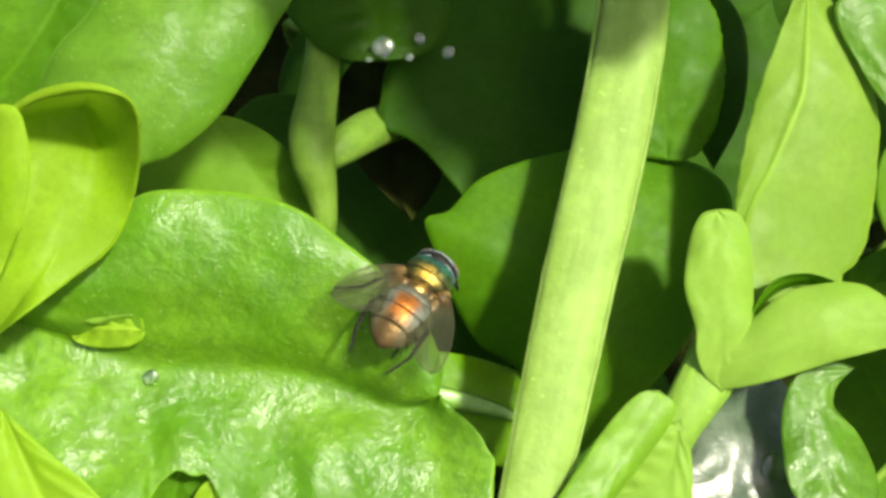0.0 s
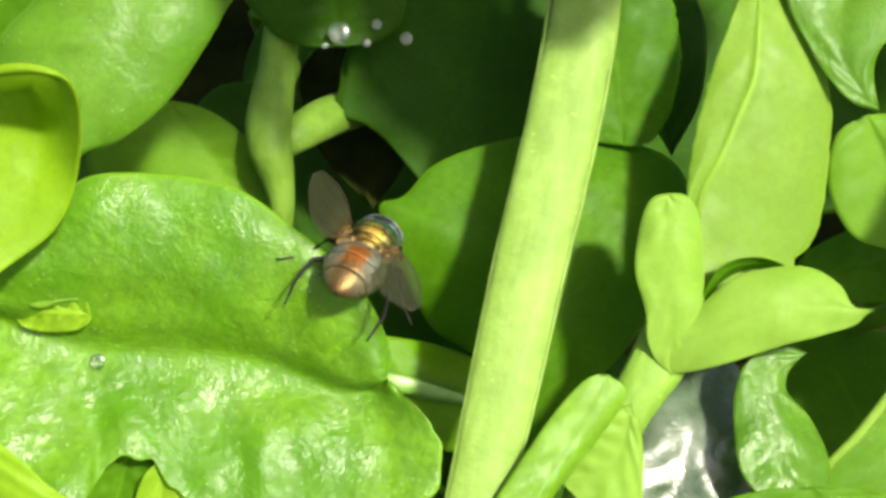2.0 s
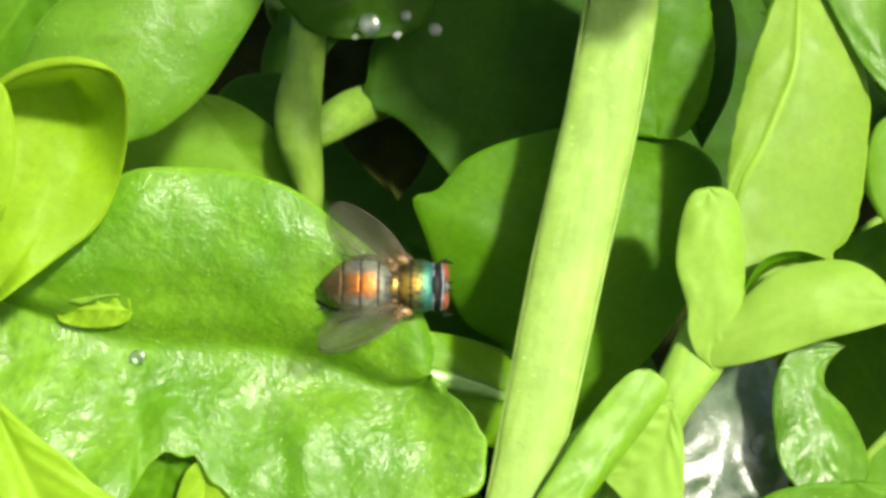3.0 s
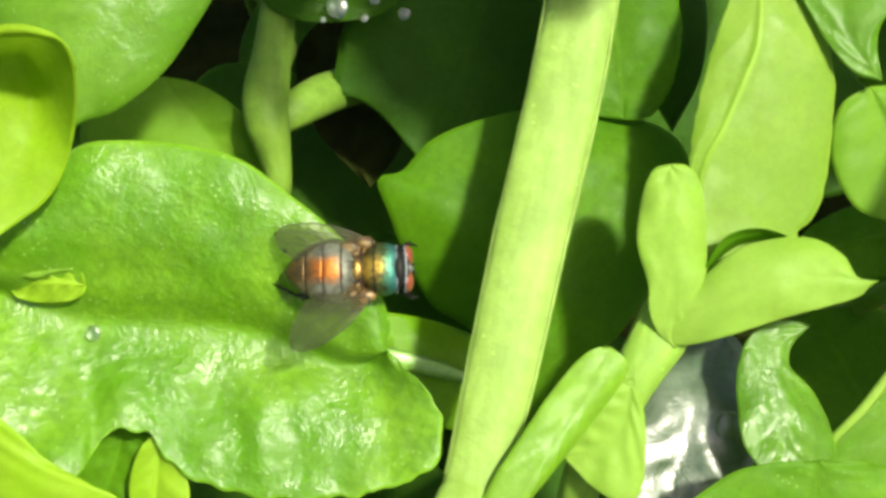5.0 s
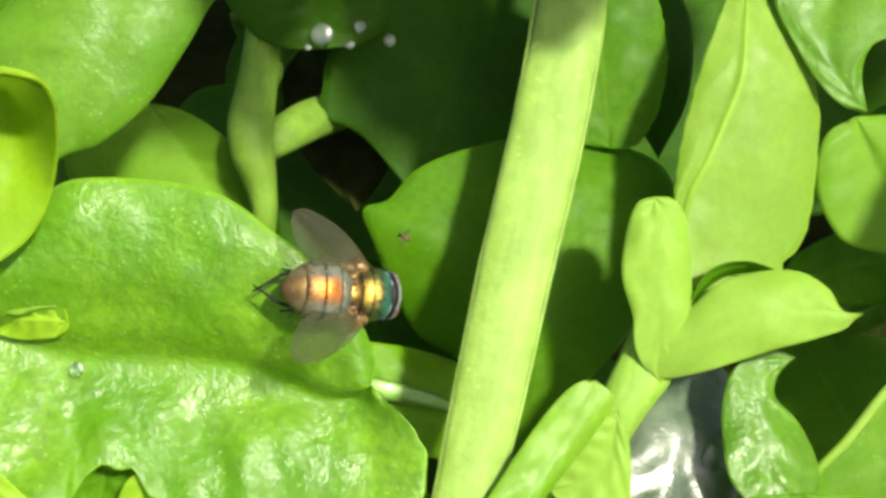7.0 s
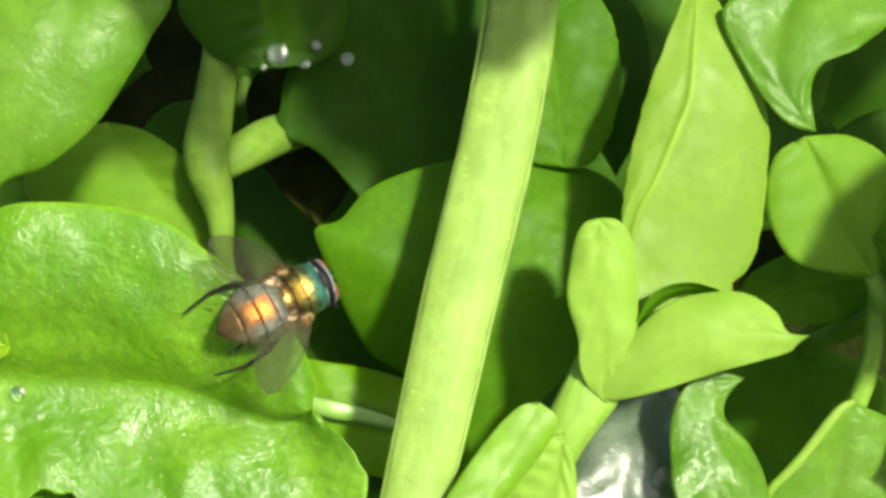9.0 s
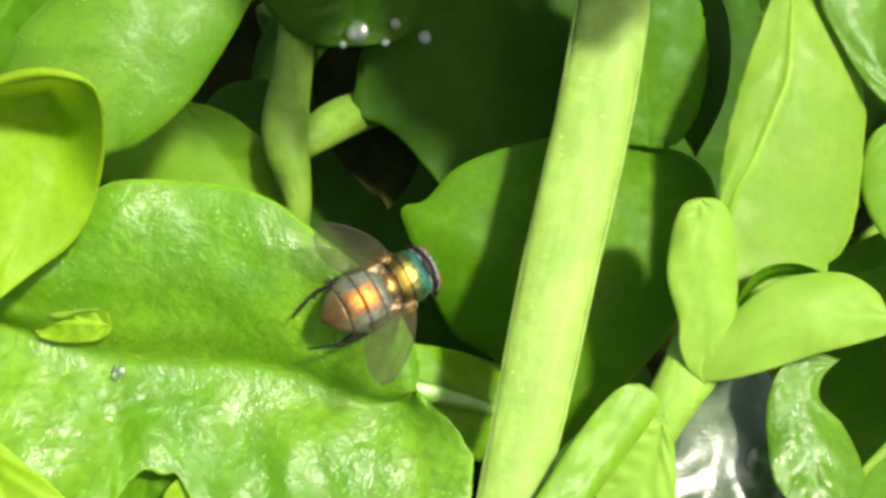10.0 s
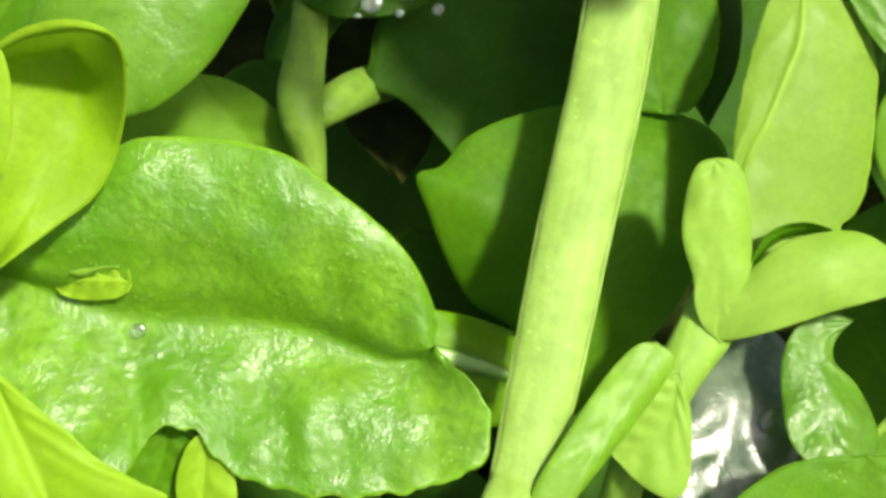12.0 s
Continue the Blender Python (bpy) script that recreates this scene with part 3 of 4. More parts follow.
leaf("dark shaded leaf between the fly's leaf and the broad one", LEAF_DEEP_SHADE,
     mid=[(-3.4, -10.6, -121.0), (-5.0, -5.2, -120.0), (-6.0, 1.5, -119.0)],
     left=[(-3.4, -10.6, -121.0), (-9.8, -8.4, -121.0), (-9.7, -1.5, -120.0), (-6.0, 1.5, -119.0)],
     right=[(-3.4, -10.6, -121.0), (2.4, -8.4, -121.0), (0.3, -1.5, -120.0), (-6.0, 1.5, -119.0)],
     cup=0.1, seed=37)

leaf("dark green leaf under the chewed edge", LEAF,
     mid=[(-27.3, -21.7, -95.0), (-24.4, -18.0, -93.5), (-22.8, -13.0, -93.0)],
     left=[(-27.3, -21.7, -95.0), (-29.9, -17.3, -94.0), (-22.8, -13.0, -93.0)],
     right=[(-27.3, -21.7, -95.0), (-20.3, -18.8, -93.5), (-21.0, -14.7, -93.0), (-22.8, -13.0, -93.0)],
     cup=0.1, seed=13)

leaf("small lime leaf under the chewed edge", LEAF_LIME,
     mid=[(-20.9, -21.9, -92.5), (-20.4, -17.7, -91.6), (-20.0, -13.6, -91.4)],
     left=[(-20.9, -21.9, -92.5), (-22.3, -18.5, -91.8), (-21.6, -15.2, -91.4), (-20.0, -13.6, -91.4)],
     right=[(-20.9, -21.9, -92.5), (-18.1, -19.3, -91.6), (-18.5, -15.6, -91.4), (-20.0, -13.6, -91.4)],
     cup=0.1, seed=14)

# ---- the bed goes on: low leaves in the shade, and unseen neighbours added round about to cast shade ----
def plain_leaf(mat, label, group, seed):
    """A spade-shaped leaf of about 24 mm with its petiole, at the origin of the tilted frame."""
    ob = thing("leaf", (0, 0, 0), label, "leaf", group)
    blade("blade", ob, mat, mid=[(0, -11, 0), (0.4, -4, 1), (0, 4, 0.8), (0.3, 13, -1)],
          left=[(0, -11, 0), (-7.5, -8, -0.5), (-9.5, 0, 0), (-6.5, 8, 0), (0.3, 13, -1)],
          right=[(0, -11, 0), (7.5, -8, -0.5), (9.5, 0, 0), (6.5, 8, 0), (0.3, 13, -1)], cup=0.12, seed=seed, n=30, m=8)
    tube("petiole", ob, STALK_DEEP, [(0, -10.5, -0.4), (0, -13, -2), (0.5, -13, -9), (1, -10, -26)], [0.6, 0.8, 0.9, 1.0], n=12, m=8)
    return ob


def spread(ob, places):
    base = ob.matrix_basis.copy()
    for k, (x, y, z, turn, tip, size) in enumerate(places):
        m = BED @ pose(x / 1000, y / 1000, z / 1000, tip, tip * 0.5 - 8, turn) @ BED.inverted() @ base
        if k == 0:
            ob.matrix_basis = m
        else:
            copy_thing(ob, m)


low = random.Random(11)
floor = [(-62 + 15 * (k % 9) + low.uniform(-4, 4), -30 + 14 * (k // 9) + low.uniform(-4, 4), -142 - 7 * (k // 9) + low.uniform(-6, 4), low.uniform(0, 360), low.uniform(-18, 18), 1) for k in range(63)]
spread(plain_leaf(LEAF_DEEP_SHADE, "dark green leaf low in the shaded bed", "low leaves", 50),
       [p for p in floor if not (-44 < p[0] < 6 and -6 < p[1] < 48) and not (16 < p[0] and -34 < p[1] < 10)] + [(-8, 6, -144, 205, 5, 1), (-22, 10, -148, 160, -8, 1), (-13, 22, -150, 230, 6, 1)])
# Leaves out of view, most of them placed so their shadows darken the bed.
spread(plain_leaf(LEAF, "green leaf added out of view to shade the bed", "neighbouring leaves", 51),
       [(20.3, 39, -75, 190, 4, 1), (33, 37, -101, 150, 0, 1), (44, 44, -97, 150, -8, 1), (-1.1, 39.2, -75, 160, 4, 1), (53.2, 8.4, -88, 100, 12, 1), (52, 1.3, -101, 80, -6, 1), (55, -11.7, -100, 100, 4, 1), (-12, 43, -112, 190, 0, 1), (7, 46, -113, 185, 0, 1), (-14, 51, -140, 180, 0, 1), (-1, 50, -138, 200, 0, 1), (-26, 43, -114, 170, 0, 1), (-34, 46, -100, 220, 6, 1),
        (60, -24, -108, 60, 0, 1), (-66, 10, -104, 270, 8, 1), (-62, -26, -100, 300, 0, 1), (30, -46, -104, 10, 6, 1), (-16, -46, -104, 340, -6, 1), (48, 48, -120, 140, 0, 1), (66, 30, -125, 120, 0, 1), (80, 51, -112, 120, 0, 1)])

# Unseen narrow leaf, shaped to cast a strip of shade on the forked stalk.
leaf("narrow green leaf added out of view to shade the bed", LEAF,
     mid=[(-4.1, 40.7, -75.0), (0.4, 33.7, -74.5), (2.2, 27.7, -75.0), (3.7, 22.6, -75.5)],
     left=[(-4.1, 40.7, -75.0), (-2.5, 32.2, -75.0), (-0.5, 27.7, -75.2), (1.9, 24.9, -75.4), (3.7, 22.6, -75.5)],
     right=[(-4.1, 40.7, -75.0), (5.0, 37.5, -75.0), (5.3, 31.5, -75.2), (4.9, 26.0, -75.4), (3.7, 22.6, -75.5)],
     cup=0.1, seed=52, group="neighbouring leaves", root=foot((-4.1, 40.7, -75.0), (-10, 120)))

# ---- forked stalk ----
fork = thing("forked_stalk", foot((-16.3, 1.1, -122.0)), "pale green forked stalk behind the leaves", "stalk")
tube("stalk", fork, STALK_DEEP, [foot((-15.8, 1.1, -122.0)), (-15.6, -12.0, -138.0), (-15.5, -2.5, -126.7), (-15.4, 0.8, -122.8), (-15.3, 3.2, -120.0), (-15.1, 5.5, -118.5), (-15.4, 7.8, -118.0), (-15.9, 10.3, -117.0), (-16.2, 13.2, -117.5), (-15.7, 17.8, -119.0), (-15.4, 21.7, -120.0), (-15.1, 28.5, -122.0)], [1.0, 1.0, 1.0, 1.0, 1.05, 1.2, 1.55, 2.0, 2.15, 1.85, 1.7, 1.6], n=80)
tube("branch", fork, STALK_DEEP, [(-15.9, 9.9, -118.4), (-13.8, 11.9, -118.4), (-11.6, 13.8, -121.8), (-9.75, 15.1, -126.0), (-7.5, 16.4, -130.0)], [0.8, 1.7, 2.0, 2.0, 2.0], flat=0.85)

# ---- main stem ----
stem = thing("plant_stem", foot((-0.6, -30.2, -97.0)), "thick pale green ribbed plant stem", "stem")
tube("stem", stem, STEM, [foot((-0.6, -30.2, -97.0)), (0.7, -24.2, -95.0), (2.4, -18.3, -95.5), (4.4, -10.1, -97.0), (6.7, -0.0, -99.2), (8.3, 6.2, -100.7), (9.4, 10.8, -101.7), (10.4, 15.4, -102.6), (11.4, 20.0, -103.5), (12.3, 27.7, -105.0)], [2.3, 2.3, 2.4, 2.7, 2.9, 2.98, 3.02, 2.95, 2.87, 2.8], n=70, m=48, ribs=0.012, flat=0.36)
for side in (-0.975, 0.975):
    tube("rib", stem, STEM, [(0.7 + side * 2.3, -24.2, -94.8), (2.4 + side * 2.4, -18.3, -95.3), (4.4 + side * 2.7, -10.1, -96.8), (6.7 + side * 2.9, 0.0, -99.0), (8.3 + side * 2.98, 6.2, -100.5), (10.4 + side * 2.95, 15.4, -102.4), (12.3 + side * 2.8, 27.7, -104.8)], [0.16] * 7, n=60, m=8, ribs=0.12)

# ---- shoot with young leaves ----
base = foot((8.0, -27.8, -104.0))
shoot = thing("leafy_shoot", base, "young lime green shoot with paired leaves", "shoot")
tube("stalk", shoot, STALK, [base, (10.6, -20.6, -102.0), (12.7, -14.8, -99.5), (14.7, -10.5, -98.4), (16.3, -8.1, -99.0), (17.6, -6.0, -99.8), (19.0, -3.0, -101.2)], [1.5, 1.6, 1.7, 1.85, 2.2, 2.3, 1.5], n=36, flat=0.6)
blade("leaf", shoot, LEAF_RIDGED,
      mid=[(18.2, -5.1, -98.5), (19.4, 1.8, -100.0), (20.4, 6.0, -100.5), (21.9, 8.7, -100.7), (23.6, 12.5, -100.8), (24.7, 15.3, -101.0), (25.2, 19.7, -101.8), (25.9, 26.5, -104.0)],
      left=[(18.2, -5.1, -98.5), (18.9, 1.8, -100.2), (19.3, 6.7, -100.6), (20.1, 11.1, -100.9), (21.4, 15.6, -101.3), (23.2, 20.2, -102.0), (25.9, 26.5, -104.0)],
      right=[(18.2, -5.1, -98.5), (27.1, -1.7, -101.0), (28.1, 0.6, -101.8), (29.4, 1.7, -102.2), (30.5, 4.5, -102.5), (31.0, 9.0, -102.5), (31.2, 12.6, -102.5), (30.6, 15.8, -102.6), (29.0, 19.9, -103.0), (25.9, 26.5, -104.0)],
      cup=0.05, groove=-0.16, widths=(0.10, 0.06), seed=20, n=80, m=18, rag=0.12, quilt=0.08)
blade("leaf", shoot, LEAF_YOUNG,
      mid=[(17.7, -8.4, -97.9), (17.4, -3.5, -96.9), (17.5, 1.2, -96.8), (17.2, 5.7, -97.5)],
      left=[(17.7, -8.4, -97.9), (16.3, -7.1, -97.5), (15.6, -5.4, -97.3), (15.5, -3.5, -97.2), (14.8, -0.9, -97.4), (14.7, 0.9, -97.4), (15.2, 3.7, -97.5), (16.0, 5.3, -97.5), (17.2, 5.7, -97.5)],
      right=[(17.7, -8.4, -97.9), (19.2, -6.0, -97.6), (19.9, -3.0, -97.4), (20.0, 0.9, -97.8), (19.6, 4.1, -97.8), (18.6, 5.5, -97.7), (17.2, 5.7, -97.5)],
      cup=0.1, groove=0.02, round_off=0.35, quilt=0.07, seed=21)
blade("leaf", shoot, LEAF_YOUNG,
      mid=[(16.5, -6.7, -97.85), (20.1, -5.1, -96.6), (24.7, -3.3, -95.7), (28.4, -2.9, -95.7), (32.4, -3.1, -95.5)],
      left=[(16.5, -6.7, -97.85), (17.3, -5.2, -97.5), (19.3, -3.3, -97.45), (22.0, -0.9, -97.1), (25.0, 0.0, -97.0), (27.9, -0.0, -96.8), (30.0, -1.3, -96.2), (30.9, -2.9, -95.8), (32.4, -3.1, -95.5)],
      right=[(16.5, -6.7, -97.85), (16.9, -7.7, -97.9), (18.2, -8.1, -97.7), (21.4, -7.3, -96.7), (25.6, -5.9, -96.2), (28.9, -5.0, -96.0), (31.0, -4.3, -95.8), (31.6, -3.7, -95.7), (32.4, -3.1, -95.5)],
      cup=0.08, groove=0.02, round_off=0.35, quilt=0.05, seed=22)
blade("leaf_lip", shoot, LEAF,
      mid=[(19.3, -3.3, -97.6), (21.2, -0.75, -97.9), (22.9, 0.2, -98.1), (25.0, 0.4, -98.3), (26.6, 0.0, -98.2)],
      left=[(19.3, -3.3, -97.6), (20.8, -0.4, -97.2), (22.2, 0.6, -97.2), (24.1, 0.8, -97.3), (25.7, 0.4, -97.6), (26.6, 0.0, -98.2)],
      right=[(19.3, -3.3, -97.6), (21.6, -1.3, -99.4), (23.4, -0.3, -99.6), (25.4, -0.2, -99.4), (26.6, 0.0, -98.2)],
      cup=0.0, groove=0, quilt=0.02, wave=0.05, seed=34, n=24, m=6, thick=0.2)
blade("leaf", shoot, LEAF_SHEEN,
      mid=[(4.0, -22.0, -93.6), (7.1, -16.8, -93.9), (10.2, -12.5, -95.0), (12.6, -8.1, -96.4)],
      left=[(4.0, -22.0, -93.6), (2.9, -19.2, -94.0), (5.9, -14.2, -94.3), (8.8, -10.4, -95.6), (11.0, -8.4, -96.4), (12.6, -8.1, -96.4)],
      right=[(4.0, -22.0, -93.6), (6.9, -18.6, -94.3), (10.1, -14.9, -95.4), (12.9, -11.5, -96.4), (13.9, -9.4, -96.6), (12.6, -8.1, -96.4)],
      cup=0.16, groove=-0.05, round_off=0.4, seed=23, quilt=0.05)
blade("leaf", shoot, LEAF_YOUNG,
      mid=[(9.3, -16.7, -98.0), (11.8, -15.8, -97.5), (13.7, -14.0, -97.5), (14.4, -10.4, -97.5)],
      left=[(9.3, -16.7, -98.0), (11.0, -13.2, -97.5), (12.7, -11.1, -97.5), (14.4, -10.4, -97.5)],
      right=[(9.3, -16.7, -98.0), (11.6, -19.0, -97.5), (13.9, -20.0, -97.5), (15.2, -18.4, -97.5), (15.3, -13.4, -97.5), (14.4, -10.4, -97.5)],
      cup=0.1, groove=0.02, seed=24)

# ---- leaves round the shoot ----
leaf("twisted glossy leaf with a hooked tip", LEAF_SPECKLED,
     mid=[(26.8, -19.6, -97.4), (26.3, -15.6, -98.9), (25.6, -11.4, -100.4), (25.7, -8.9, -101.3), (29.1, -6.8, -101.8)],
     left=[(26.8, -19.6, -97.4), (23.4, -16.4, -98.6), (22.8, -12.7, -99.9), (23.2, -9.5, -101.0), (24.6, -7.3, -101.8), (27.1, -6.4, -102.0), (29.1, -6.8, -101.8)],
     right=[(26.8, -19.6, -97.4), (30.4, -17.2, -100.4), (30.6, -14.9, -101.6), (29.4, -12.1, -102.2), (27.6, -10.2, -102.0), (27.4, -8.9, -101.8), (28.0, -7.8, -101.8), (29.1, -6.8, -101.8)],
     cup=0.08, groove=0.05, seed=25, quilt=0.2, round_off=0.2)
leaf("dark wet crinkled leaf glaring in the sun", LEAF_WET,
     mid=[(18.0, -23.0, -101.5), (18.9, -18.8, -102.5), (20.9, -13.0, -103.9), (22.4, -10.6, -106.2), (24.1, -7.4, -109.5)],
     left=[(18.0, -23.0, -101.5), (13.7, -19.7, -101.8), (15.8, -13.2, -103.8), (19.3, -9.2, -107.0), (24.1, -7.4, -109.5)],
     right=[(18.0, -23.0, -101.5), (23.1, -21.4, -102.5), (25.8, -15.5, -104.2), (25.8, -10.2, -107.6), (24.1, -7.4, -109.5)],
     cup=0.16, groove=0.0, quilt=0.15, wave=0.2, seed=26, round_off=0.4, m=20)
leaf("rounded speckled green leaf", LEAF_MATT,
     mid=[(27.1, -27.2, -97.0), (27.5, -21.8, -95.6), (27.9, -16.4, -95.5)],
     left=[(27.1, -27.2, -97.0), (17.5, -21.8, -95.6), (20.4, -18.0, -95.5), (23.7, -16.7, -95.5), (27.9, -16.4, -95.5)],
     right=[(27.1, -27.2, -97.0), (38.5, -21.8, -95.6), (36.3, -18.0, -95.5), (32.1, -16.7, -95.5), (27.9, -16.4, -95.5)],
     cup=0.1, groove=0.0, round_off=0.4, seed=27)
leaf("small oval green leaf with a light rim", LEAF_SHADY,
     mid=[(40.0, 1.0, -104.0), (37.4, 5.0, -103.0), (34.2, 12.3, -103.0)],
     left=[(40.0, 1.0, -104.0), (35.3, 1.6, -103.5), (32.6, 3.0, -103.0), (31.0, 6.8, -103.0), (31.8, 10.7, -103.0), (34.2, 12.3, -103.0)],
     right=[(40.0, 1.0, -104.0), (42.3, 5.1, -104.0), (41.4, 10.1, -104.0), (38.0, 12.3, -103.5), (34.2, 12.3, -103.0)],
     cup=0.14, seed=28)
leaf("bright glossy leaf with a bitten edge", LEAF_BROAD,
     mid=[(34.2, 25.4, -103.0), (31.5, 19.7, -101.5), (31.8, 16.0, -101.0), (34.5, 12.4, -101.0)],
     left=[(34.2, 25.4, -103.0), (27.6, 22.4, -102.0), (29.2, 17.4, -101.5), (30.9, 14.5, -101.0), (32.6, 12.9, -101.0), (34.5, 12.4, -101.0)],
     right=[(34.2, 25.4, -103.0), (41.0, 22.4, -102.0), (38.2, 19.2, -101.5), (35.1, 17.8, -101.0), (34.1, 15.6, -101.0), (34.5, 12.4, -101.0)],
     cup=0.12, groove=0.1, quilt=0.06, seed=29)
leaf("broad dark leaf low behind the hooked leaf", LEAF,
     mid=[(48.9, -26.2, -130.0), (42.5, -16.8, -128.0), (36.3, -6.6, -126.0)],
     left=[(48.9, -26.2, -130.0), (36.9, -23.6, -128.0), (30.5, -15.6, -127.0), (30.8, -9.4, -126.0), (36.3, -6.6, -126.0)],
     right=[(48.9, -26.2, -130.0), (52.3, -18.2, -130.0), (49.2, -10.1, -128.0), (43.3, -6.6, -127.0), (36.3, -6.6, -126.0)],
     cup=0.1, groove=0.1, seed=36)
leaf("dark green leaf in shadow behind the shoot", LEAF,
     mid=[(45.9, 1.1, -114.0), (38.5, 0.5, -113.0), (30.3, -1.4, -112.0)],
     left=[(45.9, 1.1, -114.0), (40.5, -2.9, -113.0), (33.7, -2.9, -112.0), (30.3, -1.4, -112.0)],
     right=[(45.9, 1.1, -114.0), (38.9, 3.6, -114.0), (32.6, 1.5, -113.0), (30.3, -1.4, -112.0)],
     cup=0.1, groove=-0.3, seed=30)
# Hidden leaf, added only to shade the deep leaf beside the shoot.
leaf("green leaf hidden behind the shoot's tall leaf, added to cast shade", LEAF,
     mid=[(30.3, 0.1, -114.0), (28.8, 9.4, -112.0), (28.6, 17.8, -112.0), (29.1, 29.3, -113.0)],
     left=[(30.3, 0.1, -114.0), (23.5, 6.9, -112.0), (23.8, 12.3, -112.0), (24.6, 17.3, -112.0), (25.8, 22.7, -112.0), (29.1, 29.3, -113.0)],
     right=[(30.3, 0.1, -114.0), (32.6, 7.0, -113.0), (32.8, 13.0, -113.0), (32.1, 17.9, -113.0), (30.8, 22.9, -113.0), (29.1, 29.3, -113.0)],
     cup=0.08, seed=38)
sprout = thing("side_stalk", foot((36.0, -26.5, -112.0)), "pale green curved stalk beside the hooked leaf", "stalk")
tube("stalk", sprout, STALK_SIDE, [foot((36.0, -26.5, -112.0)), (38.6, -17.0, -110.0), (39.4, -11.5, -109.0), (40.9, -6.3, -108.0), (41.6, -0.4, -108.0)], [0.9, 0.9, 0.9, 0.85, 0.8], n=40)
rimmed = leaf("olive green leaf with a pale rim beside a stalk", LEAF_BROAD,
     mid=[(33.0, -27.0, -106.0), (36.5, -19.0, -105.0), (38.5, -9.0, -104.5)],
     left=[(33.0, -27.0, -106.0), (30.2, -19.0, -104.5), (31.3, -16.3, -104.0), (33.8, -13.7, -104.0), (37.0, -9.8, -104.2), (38.5, -9.0, -104.5)],
     right=[(33.0, -27.0, -106.0), (44.0, -20.0, -106.0), (43.0, -12.0, -105.5), (38.5, -9.0, -104.5)],
     cup=0.08, groove=0.05, seed=39)
tube("rim", rimmed, LEAF_YOUNG, [(30.2, -19.0, -104.3), (31.3, -16.3, -103.8), (33.8, -13.7, -103.8), (37.0, -9.8, -104.0), (38.5, -9.0, -104.4)], [0.3, 0.36, 0.42, 0.4, 0.2], n=30, m=10, ribs=0.1, flat=0.7, label="pale thickened rim")

# ---- water drops ----
def drop(x, y, z, r):
    ob = bpy.data.meshes.new("water_drop")
    bm = bmesh.new()
    bmesh.ops.create_icosphere(bm, subdivisions=3, radius=r / 1000)
    for v in bm.verts:
        v.co.z *= 0.28
    for f in bm.faces:
        f.smooth = True
    bm.to_mesh(ob)
    bm.free()
    ob.materials.append(WATER)
    d = new("water_drop", ob)
    d.matrix_world = BED @ pose(x / 1000, y / 1000, z / 1000)
    tagged(d, "clear water drop clinging to a leaf", "water drop", "water drops")


for p, r in (((-9.5, 21.1, -115.8), 1.0), ((-7.1, 20.2, -116.4), 0.4), ((-6.2, 22.0, -117.0), 0.5), ((-3.6, 21.2, -119.8), 0.6), ((-10.9, 20.0, -116.4), 0.3), ((-25.0, -6.8, -92.05), 0.55), ((22.9, -14.9, -102.7), 1.2)):
    drop(*p, r)


# ---- the fly ----
def ball(name, parent, mat, centre, radii, pinch=0.0, label="", seg=28, box=1.0):
    """A rounded body part in the fly's own space, in mm; pinch narrows it towards its rear."""
    bm = bmesh.new()
    bmesh.ops.create_uvsphere(bm, u_segments=seg, v_segments=seg // 2, radius=1)
    for v in bm.verts:
        x, y, z = (math.copysign(abs(c) ** box, c) for c in v.co)
        k = 1 - pinch * max(0, -x) ** 2
        v.co = Vector((centre[0] + x * radii[0], centre[1] + y * radii[1] * k, centre[2] + z * radii[2] * k)) / 1000
    for f in bm.faces:
        f.smooth = True
    me = bpy.data.meshes.new(name)
    bm.to_mesh(me)
    bm.free()
    me.materials.append(mat)
    ob = new(name, me)
    ob.parent = parent
    return tagged(ob, label)


def rod(name, parent, mat, line, radii, m=7, label=""):
    """A leg, hair or vein in the fly's own space, in mm."""
    pts = [Vector(p) / 1000 for p in line]
    verts, faces = [], []
    for i, p in enumerate(pts):
        t = (pts[min(i + 1, len(pts) - 1)] - pts[max(i - 1, 0)]).normalized()
        a = t.orthogonal().normalized()
        b = t.cross(a)
        for j in range(m):
            q = 2 * math.pi * j / m
            verts.append(p + (a * math.cos(q) + b * math.sin(q)) * radii[i] / 1000)
    for i in range(len(pts) - 1):
        for j in range(m):
            faces.append((i * m + j, i * m + (j + 1) % m, (i + 1) * m + (j + 1) % m, (i + 1) * m + j))
    faces += [tuple(range(m))[::-1], tuple((len(pts) - 1) * m + j for j in range(m))]
    me = bpy.data.meshes.new(name)
    me.from_pydata(verts, [], faces)
    me.polygons.foreach_set("use_smooth", [True] * len(me.polygons))
    me.materials.append(mat)
    ob = new(name, me)
    ob.parent = parent
    return tagged(ob, label)


